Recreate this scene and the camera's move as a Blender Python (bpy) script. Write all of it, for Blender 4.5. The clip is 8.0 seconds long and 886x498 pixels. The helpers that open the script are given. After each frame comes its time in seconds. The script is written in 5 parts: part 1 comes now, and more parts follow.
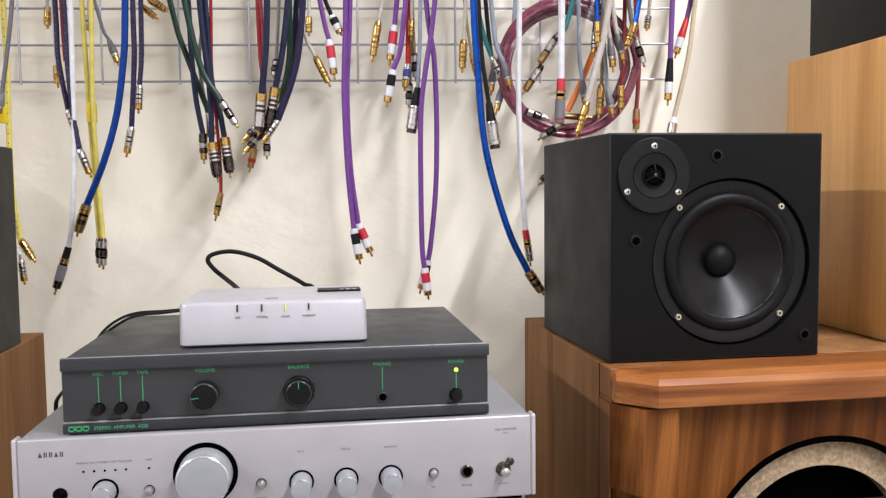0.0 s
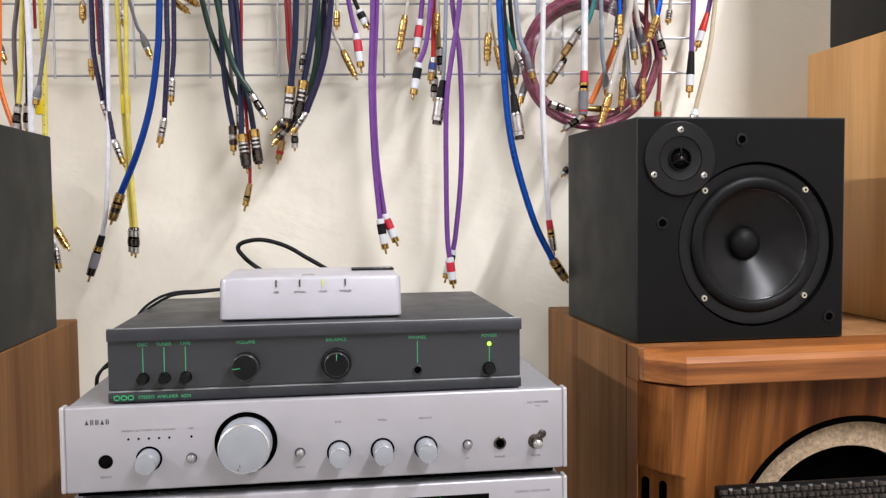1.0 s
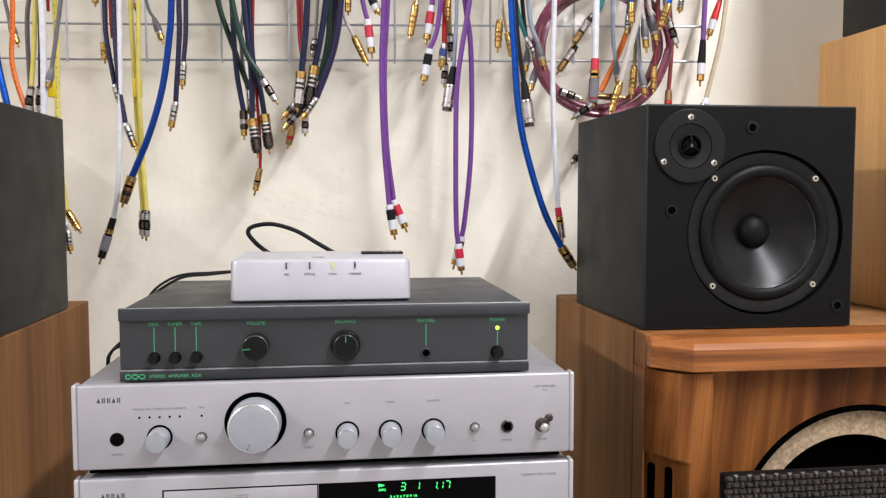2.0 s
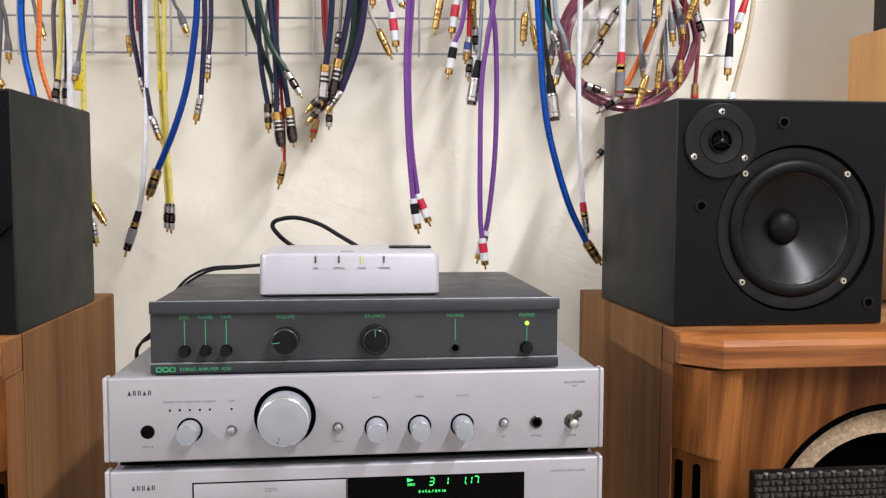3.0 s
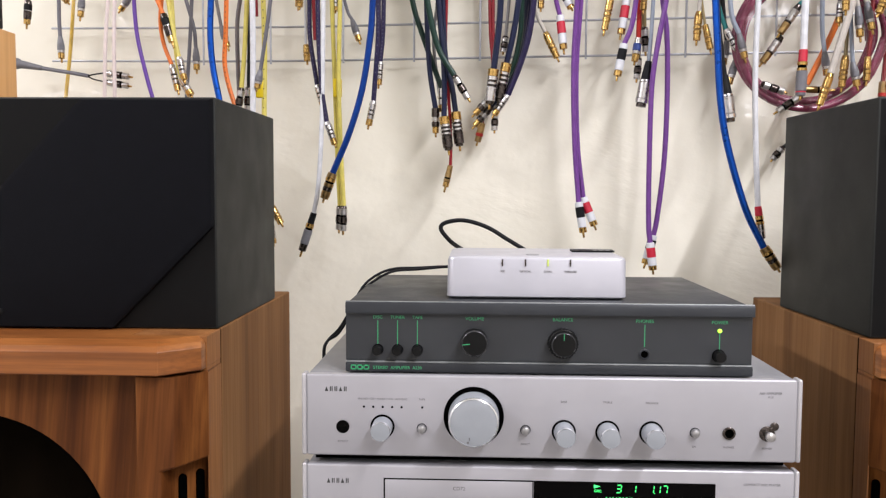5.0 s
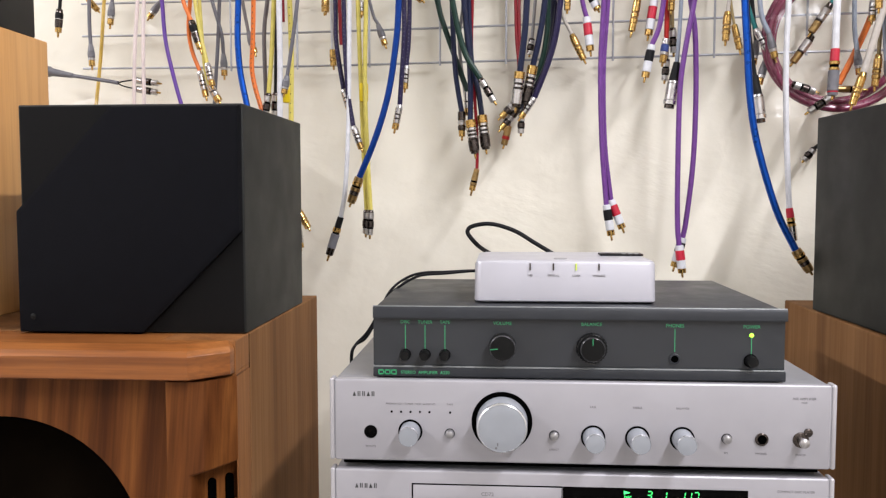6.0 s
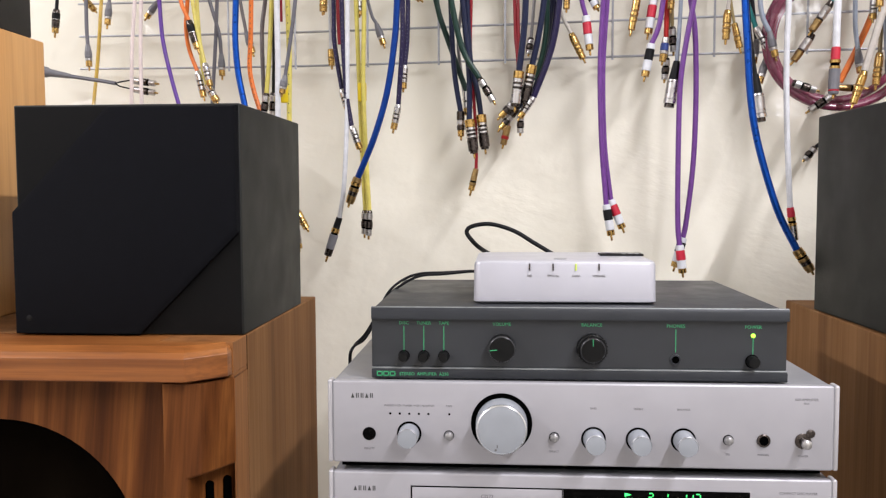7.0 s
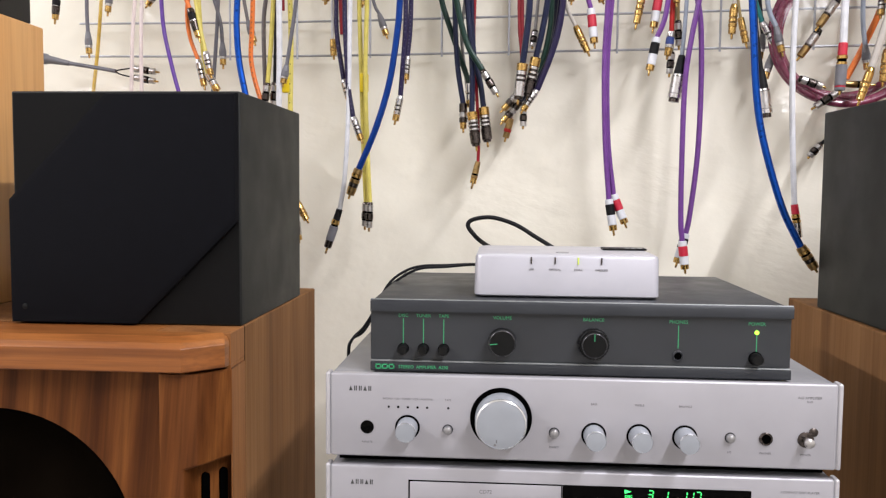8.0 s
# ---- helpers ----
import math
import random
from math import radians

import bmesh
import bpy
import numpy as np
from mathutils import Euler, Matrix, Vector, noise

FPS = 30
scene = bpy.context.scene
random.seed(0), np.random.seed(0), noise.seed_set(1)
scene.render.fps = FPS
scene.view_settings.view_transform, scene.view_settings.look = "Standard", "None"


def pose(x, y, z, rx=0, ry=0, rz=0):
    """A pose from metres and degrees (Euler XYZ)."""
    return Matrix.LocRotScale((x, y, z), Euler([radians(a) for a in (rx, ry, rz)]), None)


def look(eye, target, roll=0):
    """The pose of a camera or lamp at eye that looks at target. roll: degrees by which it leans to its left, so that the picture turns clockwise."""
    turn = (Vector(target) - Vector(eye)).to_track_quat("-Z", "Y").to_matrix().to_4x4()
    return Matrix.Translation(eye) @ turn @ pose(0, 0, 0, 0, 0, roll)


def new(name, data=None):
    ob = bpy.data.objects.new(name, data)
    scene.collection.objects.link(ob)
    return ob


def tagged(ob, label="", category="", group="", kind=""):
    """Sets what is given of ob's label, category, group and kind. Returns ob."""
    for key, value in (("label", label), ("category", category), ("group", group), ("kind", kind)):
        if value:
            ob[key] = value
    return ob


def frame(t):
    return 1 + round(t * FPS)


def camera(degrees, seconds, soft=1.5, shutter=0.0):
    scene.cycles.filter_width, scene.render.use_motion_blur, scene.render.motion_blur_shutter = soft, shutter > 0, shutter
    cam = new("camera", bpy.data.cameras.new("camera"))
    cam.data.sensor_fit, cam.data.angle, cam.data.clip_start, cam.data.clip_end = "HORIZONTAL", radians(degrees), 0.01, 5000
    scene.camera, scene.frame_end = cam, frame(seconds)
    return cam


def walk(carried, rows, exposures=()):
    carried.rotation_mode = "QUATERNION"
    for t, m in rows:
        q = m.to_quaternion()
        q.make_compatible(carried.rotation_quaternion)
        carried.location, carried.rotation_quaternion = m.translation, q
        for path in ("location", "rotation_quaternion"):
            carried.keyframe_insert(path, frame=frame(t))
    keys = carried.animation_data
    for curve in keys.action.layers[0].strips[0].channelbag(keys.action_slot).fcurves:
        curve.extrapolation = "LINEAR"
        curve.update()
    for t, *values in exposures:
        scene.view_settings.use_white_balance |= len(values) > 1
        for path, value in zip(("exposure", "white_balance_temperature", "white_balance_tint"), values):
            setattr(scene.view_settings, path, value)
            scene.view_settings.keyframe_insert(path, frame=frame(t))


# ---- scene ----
cam = camera(55.8, 8.0, soft=1.3)
PATH = [
    (0, (0.03083, -0.69971, 1.06645), (0.32513, 1.27388, 0.93105), -0.6),
    (0.1, (0.02634, -0.6974, 1.05488), (0.32609, 1.27623, 0.93257), -0.9),
    (0.2, (0.01699, -0.70284, 1.05118), (0.3239, 1.26903, 0.91883), -0.8),
    (0.3, (0.01654, -0.70373, 1.04216), (0.3141, 1.27109, 0.93483), 0.3),
    (0.4, (0.01262, -0.70399, 1.03784), (0.3046, 1.27211, 0.93911), 0.7),
    (0.5, (0.01059, -0.70464, 1.03386), (0.29758, 1.27263, 0.94406), 0.6),
    (1, (0.00657, -0.71673, 1.03573), (0.27843, 1.26193, 0.93092), -0.6),
    (1.5, (0.00603, -0.72333, 1.0323), (0.2657, 1.25619, 0.91371), -0.2),
    (2.8, (-0.00537, -0.71463, 1.02973), (0.24012, 1.26531, 0.8899), 0.1),
    (3, (-0.00951, -0.7156, 1.03072), (0.21197, 1.26698, 0.88829), 0.2),
    (3.5, (-0.02257, -0.71981, 1.0316), (0.13028, 1.2694, 0.89132), 0.3),
    (4, (-0.03745, -0.72007, 1.03223), (0.03147, 1.27395, 0.89385), 0.3),
    (4.5, (-0.05041, -0.71605, 1.03179), (-0.05928, 1.2791, 0.89288), 0.3),
    (5, (-0.0651, -0.71528, 1.03158), (-0.14189, 1.27846, 0.89343), 0.3),
    (5.2, (-0.06894, -0.71459, 1.03297), (-0.17178, 1.27806, 0.89599), 0.3),
    (6.5, (-0.06486, -0.71085, 1.03314), (-0.20655, 1.2798, 0.90185), -0.1),
    (7, (-0.06561, -0.70675, 1.03255), (-0.20446, 1.28411, 0.90148), -0.2),
    (7.5, (-0.06626, -0.70213, 1.03122), (-0.21249, 1.28816, 0.89941), 0.3),
    (8, (-0.06679, -0.69807, 1.0298), (-0.20616, 1.29188, 0.88594), 0.5),
]
walk(cam, [(t, look(eye, target, roll)) for t, eye, target, roll in PATH])

# ---- light ----
world = bpy.data.worlds.new("world")
scene.world = world
world.use_nodes = True
world.node_tree.nodes["Background"].inputs["Color"].default_value = (0.9, 0.95, 1.0, 1)
world.node_tree.nodes["Background"].inputs["Strength"].default_value = 0.05


def tube_light(x, y, z, long_x, long_y, watts):
    lamp = bpy.data.lights.new("ceiling_tube", "AREA")
    lamp.shape, lamp.size, lamp.size_y = "RECTANGLE", long_x, long_y
    lamp.energy, lamp.color = watts, (0.97, 0.96, 1.03)
    ob = new("ceiling_tube", lamp)
    ob.matrix_world = pose(x, y, z)


tube_light(-2.42, -1.15, 2.60, 0.06, 2.5, 110)
tube_light(0.95, -1.45, 2.60, 0.06, 2.4, 111)


# ---- materials ----
def nodes_of(name):
    m = bpy.data.materials.new(name)
    m.use_nodes = True
    t = m.node_tree
    return m, t, t.nodes["Principled BSDF"]


def noise_node(t, scale, detail=4.0, rough=0.55, stretch=(1, 1, 1), turn=(0, 0, 0)):
    co = t.nodes.new("ShaderNodeTexCoord")
    mp = t.nodes.new("ShaderNodeMapping")
    mp.vector_type = "TEXTURE"
    mp.inputs["Scale"].default_value = [1 / v for v in stretch]
    mp.inputs["Rotation"].default_value = turn
    n = t.nodes.new("ShaderNodeTexNoise")
    n.inputs["Scale"].default_value, n.inputs["Detail"].default_value = scale, detail
    n.inputs["Roughness"].default_value = rough
    t.links.new(co.outputs["Object"], mp.inputs["Vector"])
    t.links.new(mp.outputs["Vector"], n.inputs["Vector"])
    return n


def ramp_node(t, source, stops):
    r = t.nodes.new("ShaderNodeValToRGB")
    while len(r.color_ramp.elements) < len(stops):
        r.color_ramp.elements.new(0.5)
    for e, (p, c) in zip(r.color_ramp.elements, stops):
        e.position, e.color = p, (*c, 1)
    t.links.new(source, r.inputs["Fac"])
    return r


def bump_node(t, b, source, strength, distance, chain=None):
    bp = t.nodes.new("ShaderNodeBump")
    bp.inputs["Strength"].default_value, bp.inputs["Distance"].default_value = strength, distance
    t.links.new(source, bp.inputs["Height"])
    if chain:
        t.links.new(chain.outputs["Normal"], bp.inputs["Normal"])
    t.links.new(bp.outputs["Normal"], b.inputs["Normal"])
    return bp


def surface(name, colour, rough=0.5, metal=0.0, vary=0.08, scale=60, grain=900, bump=0.15, depth=0.0004, coat=0.0, wear=0.08, spec=0.5):
    """A paint, plastic or metal with blotches, a fine grain and uneven gloss."""
    m, t, b = nodes_of(name)
    big = noise_node(t, scale, 5)
    lo = tuple(c * (1 - vary) for c in colour)
    hi = tuple(min(1, c * (1 + vary)) for c in colour)
    t.links.new(ramp_node(t, big.outputs["Fac"], [(0.3, lo), (0.7, hi)]).outputs["Color"], b.inputs["Base Color"])
    g = ramp_node(t, big.outputs["Fac"], [(0.3, (rough - wear,) * 3), (0.7, (rough + wear,) * 3)])
    t.links.new(g.outputs["Color"], b.inputs["Roughness"])
    b.inputs["Metallic"].default_value = metal
    b.inputs["Coat Weight"].default_value = coat
    b.inputs["Specular IOR Level"].default_value = spec
    if bump:
        bump_node(t, b, noise_node(t, grain, 3).outputs["Fac"], bump, depth)
    return m


def wood(name, dark, mid, light, along, rough=0.42, scale=9.0, coat=0.15, lines_amount=0.45, streak=0.45, spec=0.35, figure=0.0, slant=0.0, knots=0.0):
    """Veneer with wandering figure, dark streaks and fine pores; along: the axis of its grain."""
    m, t, b = nodes_of(name)
    k = "xyz".index(along)

    def st(v):
        return [v if n == k else (0.3 if k == 0 and n == 1 else 1.0) for n in range(3)]
    tilt = (0, slant, 0) if k else (0, 0, 0)
    wide = noise_node(t, scale * 1.6, 3, 0.5, st(0.10), tilt)
    wide.inputs["Distortion"].default_value = 0.9
    veins = noise_node(t, scale * 4.5, 4, 0.6, st(0.045), tilt)
    veins.inputs["Distortion"].default_value = 0.5
    fine = noise_node(t, scale * 26, 5, 0.65, st(0.025), tilt)
    base = ramp_node(t, wide.outputs["Fac"], [(0.28, dark), (0.48, mid), (0.70, light)])
    streaks = ramp_node(t, veins.outputs["Fac"], [(0.34, (0.40, 0.34, 0.30)), (0.50, (1, 1, 1))])
    lines = ramp_node(t, fine.outputs["Fac"], [(0.38, (0.62, 0.58, 0.55)), (0.58, (1, 1, 1))])
    colour = base.outputs["Color"]
    # growth rings cut at a slant, seen as long flames
    rings = t.nodes.new("ShaderNodeTexWave")
    rings.wave_type, rings.bands_direction = "BANDS", "XYZ"[0] if k else "Z"
    rings.inputs["Scale"].default_value, rings.inputs["Distortion"].default_value = scale * 0.9, 9.0
    rings.inputs["Detail"].default_value, rings.inputs["Detail Scale"].default_value = 3.0, 0.7
    co = t.nodes.new("ShaderNodeTexCoord")
    mp = t.nodes.new("ShaderNodeMapping")
    mp.vector_type = "TEXTURE"
    mp.inputs["Rotation"].default_value = tilt
    mp.inputs["Scale"].default_value = [1 / v for v in st(0.10)]
    mp.inputs["Location"].default_value = (0.37, 0.21, 0.13)
    t.links.new(co.outputs["Object"], mp.inputs["Vector"])
    t.links.new(mp.outputs["Vector"], rings.inputs["Vector"])
    flames = ramp_node(t, rings.outputs["Fac"], [(0.05, (0.50, 0.42, 0.36)), (0.55, (1, 1, 1))])
    spots = t.nodes.new("ShaderNodeTexVoronoi")
    spots.inputs["Scale"].default_value = 11.0
    wide_spots = t.nodes.new("ShaderNodeMapping")
    wide_spots.inputs["Scale"].default_value = st(0.45)
    t.links.new(co.outputs["Object"], wide_spots.inputs["Vector"])
    t.links.new(wide_spots.outputs["Vector"], spots.inputs["Vector"])
    marks = ramp_node(t, spots.outputs["Distance"], [(0.03, (0.42, 0.34, 0.28)), (0.13, (1, 1, 1))])
    for amount, layer in ((streak, streaks), (figure, flames), (lines_amount, lines), (knots, marks)):
        if not amount:
            continue
        mix = t.nodes.new("ShaderNodeMixRGB")
        mix.blend_type = "MULTIPLY"
        mix.inputs["Fac"].default_value = amount
        t.links.new(colour, mix.inputs["Color1"])
        t.links.new(layer.outputs["Color"], mix.inputs["Color2"])
        colour = mix.outputs["Color"]
    t.links.new(colour, b.inputs["Base Color"])
    g = ramp_node(t, fine.outputs["Fac"], [(0.3, (rough + 0.12,) * 3), (0.7, (rough,) * 3)])
    t.links.new(g.outputs["Color"], b.inputs["Roughness"])
    b.inputs["Coat Weight"].default_value = coat
    b.inputs["Coat Roughness"].default_value = 0.3
    b.inputs["Specular IOR Level"].default_value = spec
    bump_node(t, b, fine.outputs["Fac"], 0.10, 0.0003)
    return m


def glow(name, colour, strength):
    m, t, b = nodes_of(name)
    b.inputs["Base Color"].default_value = (*colour, 1)
    b.inputs["Emission Color"].default_value = (*colour, 1)
    b.inputs["Emission Strength"].default_value = strength
    return m


def wall_paint(name, colour):
    m, t, b = nodes_of(name)
    big = noise_node(t, 2.2, 5)
    lo = (colour[0] * 0.92, colour[1] * 0.905, colour[2] * 0.88)
    t.links.new(ramp_node(t, big.outputs["Fac"], [(0.3, lo), (0.68, colour)]).outputs["Color"], b.inputs["Base Color"])
    b.inputs["Roughness"].default_value = 0.62
    b.inputs["Specular IOR Level"].default_value = 0.35
    first = bump_node(t, b, noise_node(t, 14, 3, 0.5, (1, 1, 0.55), (0, 0.5, 0)).outputs["Fac"], 0.6, 0.008)
    ridges = noise_node(t, 62, 3, 0.55, (0.35, 1, 1), (0, 0.3, 0))
    patch = ramp_node(t, noise_node(t, 5.5, 2).outputs["Fac"], [(0.56, (0, 0, 0)), (0.70, (1, 1, 1))])
    both = t.nodes.new("ShaderNodeMath")
    both.operation = "MULTIPLY"
    t.links.new(ridges.outputs["Fac"], both.inputs[0])
    t.links.new(patch.outputs["Color"], both.inputs[1])
    first = bump_node(t, b, both.outputs["Value"], 0.8, 0.0019, first)
    bump_node(t, b, noise_node(t, 34, 4, 0.55, (0.8, 1, 0.8), (0, 0.5, 0)).outputs["Fac"], 0.5, 0.0022, first)
    return m


def clear_film(name):
    """Thin clear plastic: see-through with a faint shine."""
    m, t, b = nodes_of(name)
    t.nodes.remove(b)
    seen, shine = t.nodes.new("ShaderNodeBsdfTransparent"), t.nodes.new("ShaderNodeBsdfGlossy")
    mix = t.nodes.new("ShaderNodeMixShader")
    mix.inputs[0].default_value = 0.016
    shine.inputs["Roughness"].default_value = 0.20
    folds = t.nodes.new("ShaderNodeBump")
    folds.inputs["Strength"].default_value, folds.inputs["Distance"].default_value = 0.5, 0.006
    t.links.new(noise_node(t, 26, 2, 0.5).outputs["Fac"], folds.inputs["Height"])
    t.links.new(folds.outputs["Normal"], shine.inputs["Normal"])
    t.links.new(seen.outputs[0], mix.inputs[1])
    t.links.new(shine.outputs[0], mix.inputs[2])
    t.links.new(mix.outputs[0], t.nodes["Material Output"].inputs["Surface"])
    return m


CREAM = wall_paint("cream_wall_paint", (0.842, 0.808, 0.698))
# Paint of the unseen walls, kept light so they bounce fill light.
BEIGE = wall_paint("beige_wall_paint", (0.60, 0.58, 0.545))
CEILING = wall_paint("white_ceiling_paint", (0.80, 0.79, 0.76))
FLOOR = surface("grey_floor_tile", (0.24, 0.23, 0.215), 0.4, 0, 0.1, 5, 200, 0.1)
SILVER = surface("satin_silver_paint", (0.362, 0.353, 0.376), 0.42, 0.35, 0.03, 25, 2600, 0.10, 0.0002)
SILVER_EDGE = surface("bright_silver_edge", (0.43, 0.415, 0.43), 0.40, 0.35, 0.03, 40, 2000, 0.05)
# Much brighter than the knob paint, to hold the highlight on its edge.
KNOB_RIM = surface("knob_edge_glint", (0.72, 0.73, 0.75), 0.25, 0.9, 0.03, 60, 1500, 0.02)
BUTTON_GREY = surface("satin_grey_button", (0.34, 0.335, 0.34), 0.34, 0.85, 0.05, 200, 900, 0.03)
SILVER_KNOB = surface("pale_grey_knob_paint", (0.290, 0.306, 0.332), 0.38, 0.25, 0.03, 60, 1500, 0.05)
CASE_GREY = surface("grey_steel_case", (0.27, 0.27, 0.285), 0.42, 0.3, 0.05, 30, 1500, 0.1)
CHROME = surface("chrome", (0.60, 0.59, 0.59), 0.22, 1.0, 0.10, 200, 900, 0.05)
CHROME_SATIN = surface("satin_nickel", (0.52, 0.505, 0.50), 0.32, 1.0, 0.12, 200, 900, 0.05)
GUN = surface("dark_chrome", (0.085, 0.072, 0.066), 0.25, 1.0, 0.2, 200, 900, 0.05)
GOLD = surface("gold_plating", (0.54, 0.345, 0.115), 0.24, 1.0, 0.14, 200, 900, 0.05)
BRASS = surface("dull_brass", (0.34, 0.225, 0.095), 0.34, 1.0, 0.2, 220, 900, 0.05)
SCREW = surface("zinc_screw", (0.75, 0.73, 0.68), 0.28, 1.0, 0.1, 300, 900, 0.05)
PALE_ZINC = surface("yellowed_zinc", (0.62, 0.57, 0.46), 0.35, 0.7, 0.1, 300, 900, 0.05)
DARK_GREY = surface("charcoal_enamel", (0.0235, 0.0255, 0.0290), 0.46, 0.1, 0.10, 30, 2400, 0.25, 0.0003, spec=0.5)
DARK_TRIM = surface("charcoal_trim", (0.024, 0.026, 0.030), 0.42, 0.1, 0.08, 30, 1500, 0.1, spec=0.3)
TRIM_LINE = surface("worn_trim_line", (0.20, 0.21, 0.21), 0.4, 0.3, 0.2, 120, 1500, 0.1)
# Paler and glossier black that carries painted edge highlights.
EDGE_HIGHLIGHT = surface("black_edge_highlight", (0.030, 0.030, 0.032), 0.28, 0, 0.2, 80, 1200, 0.05, spec=0.5)
KNOB_BLACK = surface("black_knob_plastic", (0.0045, 0.0045, 0.0045), 0.42, 0, 0.2, 80, 1200, 0.08, spec=0.18)
# Flat black for holes, joints and bands; stands in for shade in gaps.
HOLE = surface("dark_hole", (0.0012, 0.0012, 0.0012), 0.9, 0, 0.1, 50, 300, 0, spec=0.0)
GREEN_INK = surface("green_print", (0.036, 0.34, 0.135), 0.5, 0, 0.1, 300, 900, 0)
GREY_INK = surface("grey_print", (0.12, 0.115, 0.12), 0.5, 0, 0.1, 300, 900, 0)
BLACK_INK = surface("black_print", (0.035, 0.035, 0.035), 0.5, 0, 0.1, 300, 900, 0)
DIM_INK = surface("dim_print", (0.075, 0.07, 0.105), 0.5, 0, 0.1, 300, 900, 0)
PALE_INK = surface("pale_print", (0.5, 0.5, 0.5), 0.5, 0, 0.1, 300, 900, 0)
DAC_SHELL = surface("pale_silver_plastic", (0.44, 0.435, 0.475), 0.36, 0.25, 0.02, 30, 2000, 0.06, 0.0002)
LED_GREEN = glow("lit_green_lamp", (0.42, 1.0, 0.06), 1.8)
LED_COAX = glow("lit_yellow_green_slot", (0.50, 0.62, 0.08), 0.18)
DIGIT = glow("green_display_segment", (0.06, 1.0, 0.20), 1.0)
DISPLAY = surface("black_display_window", (0.0016, 0.0014, 0.0014), 0.12, 0, 0.1, 40, 300, 0, wear=0.03, spec=0.05)
VINYL = surface("black_textured_vinyl", (0.0102, 0.0112, 0.0102), 0.55, 0, 0.14, 18, 1300, 0.5, 0.0005, spec=0.30)
BAFFLE = surface("black_baffle_paint", (0.0034, 0.0033, 0.0034), 0.55, 0, 0.10, 25, 1500, 0.25, 0.0004, spec=0.11)
CLOTH = surface("black_grille_cloth", (0.0046, 0.0047, 0.0062), 0.95, 0, 0.15, 60, 2600, 0.7, 0.0006, wear=0.03, spec=0.10)
# Brown-black colour that stands in for the shade inside a driver opening.
OPENING_SHADE = surface("brown_black_opening_shade", (0.0038, 0.0026, 0.0017), 0.95, 0, 0.3, 14, 900, 0.3, wear=0.03, spec=0.0)
RUBBER = surface("black_rubber", (0.0040, 0.0040, 0.0043), 0.46, 0, 0.15, 60, 900, 0.1, spec=0.13)
CONE = surface("black_polymer_cone", (0.0036, 0.0035, 0.0038), 0.33, 0, 0.3, 45, 500, 0.08, 0.0003, wear=0.05, spec=0.26)
FLANGE = surface("black_flange", (0.0050, 0.0050, 0.0050), 0.45, 0, 0.12, 60, 1400, 0.1, spec=0.20)
WALNUT_SIDE = wood("walnut_laminate_side", (0.135, 0.059, 0.0215), (0.225, 0.109, 0.0420), (0.295, 0.152, 0.0640), "z", 0.62, 7, 0.0, 0.35, 0.30, 0.12, figure=0.15, slant=0.015)
WALNUT = wood("walnut_front", (0.066, 0.0195, 0.0048), (0.140, 0.0460, 0.0110), (0.275, 0.104, 0.0260), "z", 0.46, 11, 0.0, 0.70, 0.30, 0.14, figure=0.62, slant=0.09)
PLINTH = wood("walnut_moulding", (0.175, 0.055, 0.0135), (0.265, 0.091, 0.022), (0.350, 0.135, 0.037), "x", 0.32, 14, 0.15, 0.6, 0.45, 0.32, figure=0.50)
STILE = wood("walnut_stile", (0.170, 0.068, 0.0220), (0.245, 0.100, 0.0320), (0.310, 0.134, 0.0450), "z", 0.50, 9, 0.02, 0.4, 0.25, 0.18, figure=0.2, slant=0.03)
BEECH = wood("beech_veneer", (0.60, 0.300, 0.095), (0.71, 0.385, 0.138), (0.78, 0.440, 0.170), "z", 0.42, 8, 0.1, 0.25, 0.10, figure=0.16, knots=0.6)
CHIPBOARD = surface("raw_chipboard", (0.44, 0.32, 0.205), 0.85, 0, 0.40, 260, 520, 0.6, 0.0012)
WEAVE = surface("dark_woven_strip", (0.032, 0.026, 0.021), 0.36, 0, 0.5, 160, 900, 0.2)
WIRE = surface("galvanised_wire", (0.40, 0.41, 0.44), 0.42, 0.6, 0.15, 60, 900, 0.1)
FILM = clear_film("clear_plastic_film")
COLOURS = {
    "indigo": (0.0150, 0.0105, 0.045), "red": (0.2304, 0.00864, 0.01584), "white": (0.60, 0.605, 0.63), "yellow": (0.62, 0.53, 0.125),
    "blue": (0.003, 0.052, 0.30), "deepblue": (0.005, 0.026, 0.150), "grey": (0.1224, 0.1188, 0.1368), "green": (0.0072, 0.03024, 0.0216), "navy": (0.0085, 0.0125, 0.040),
    "braid": (0.3024, 0.288, 0.288), "clear": (0.432, 0.396, 0.3528), "purple": (0.140, 0.046, 0.225), "purple2": (0.108, 0.036, 0.288),
    "black": (0.01152, 0.01152, 0.01296), "redcoat": (0.4464, 0.0216, 0.018), "olive": (0.2376, 0.18, 0.0792), "greyblue": (0.2304, 0.2592, 0.3096),
    "teal": (0.0144, 0.144, 0.144), "orange": (0.68, 0.165, 0.026), "darkred": (0.1728, 0.01152, 0.01584), "cream": (0.46, 0.385, 0.27),
    "amber": (0.62, 0.41, 0.07), "pinkwhite": (0.66, 0.57, 0.55), "greybrown": (0.144, 0.126, 0.126),
}
WORDS = {"braid": "silver braided", "clear": "clear pale", "purple2": "violet", "redcoat": "bright red", "deepblue": "deep blue", "greyblue": "blue-grey",
         "darkred": "dark red", "pinkwhite": "pinkish white", "greybrown": "brown-grey"}
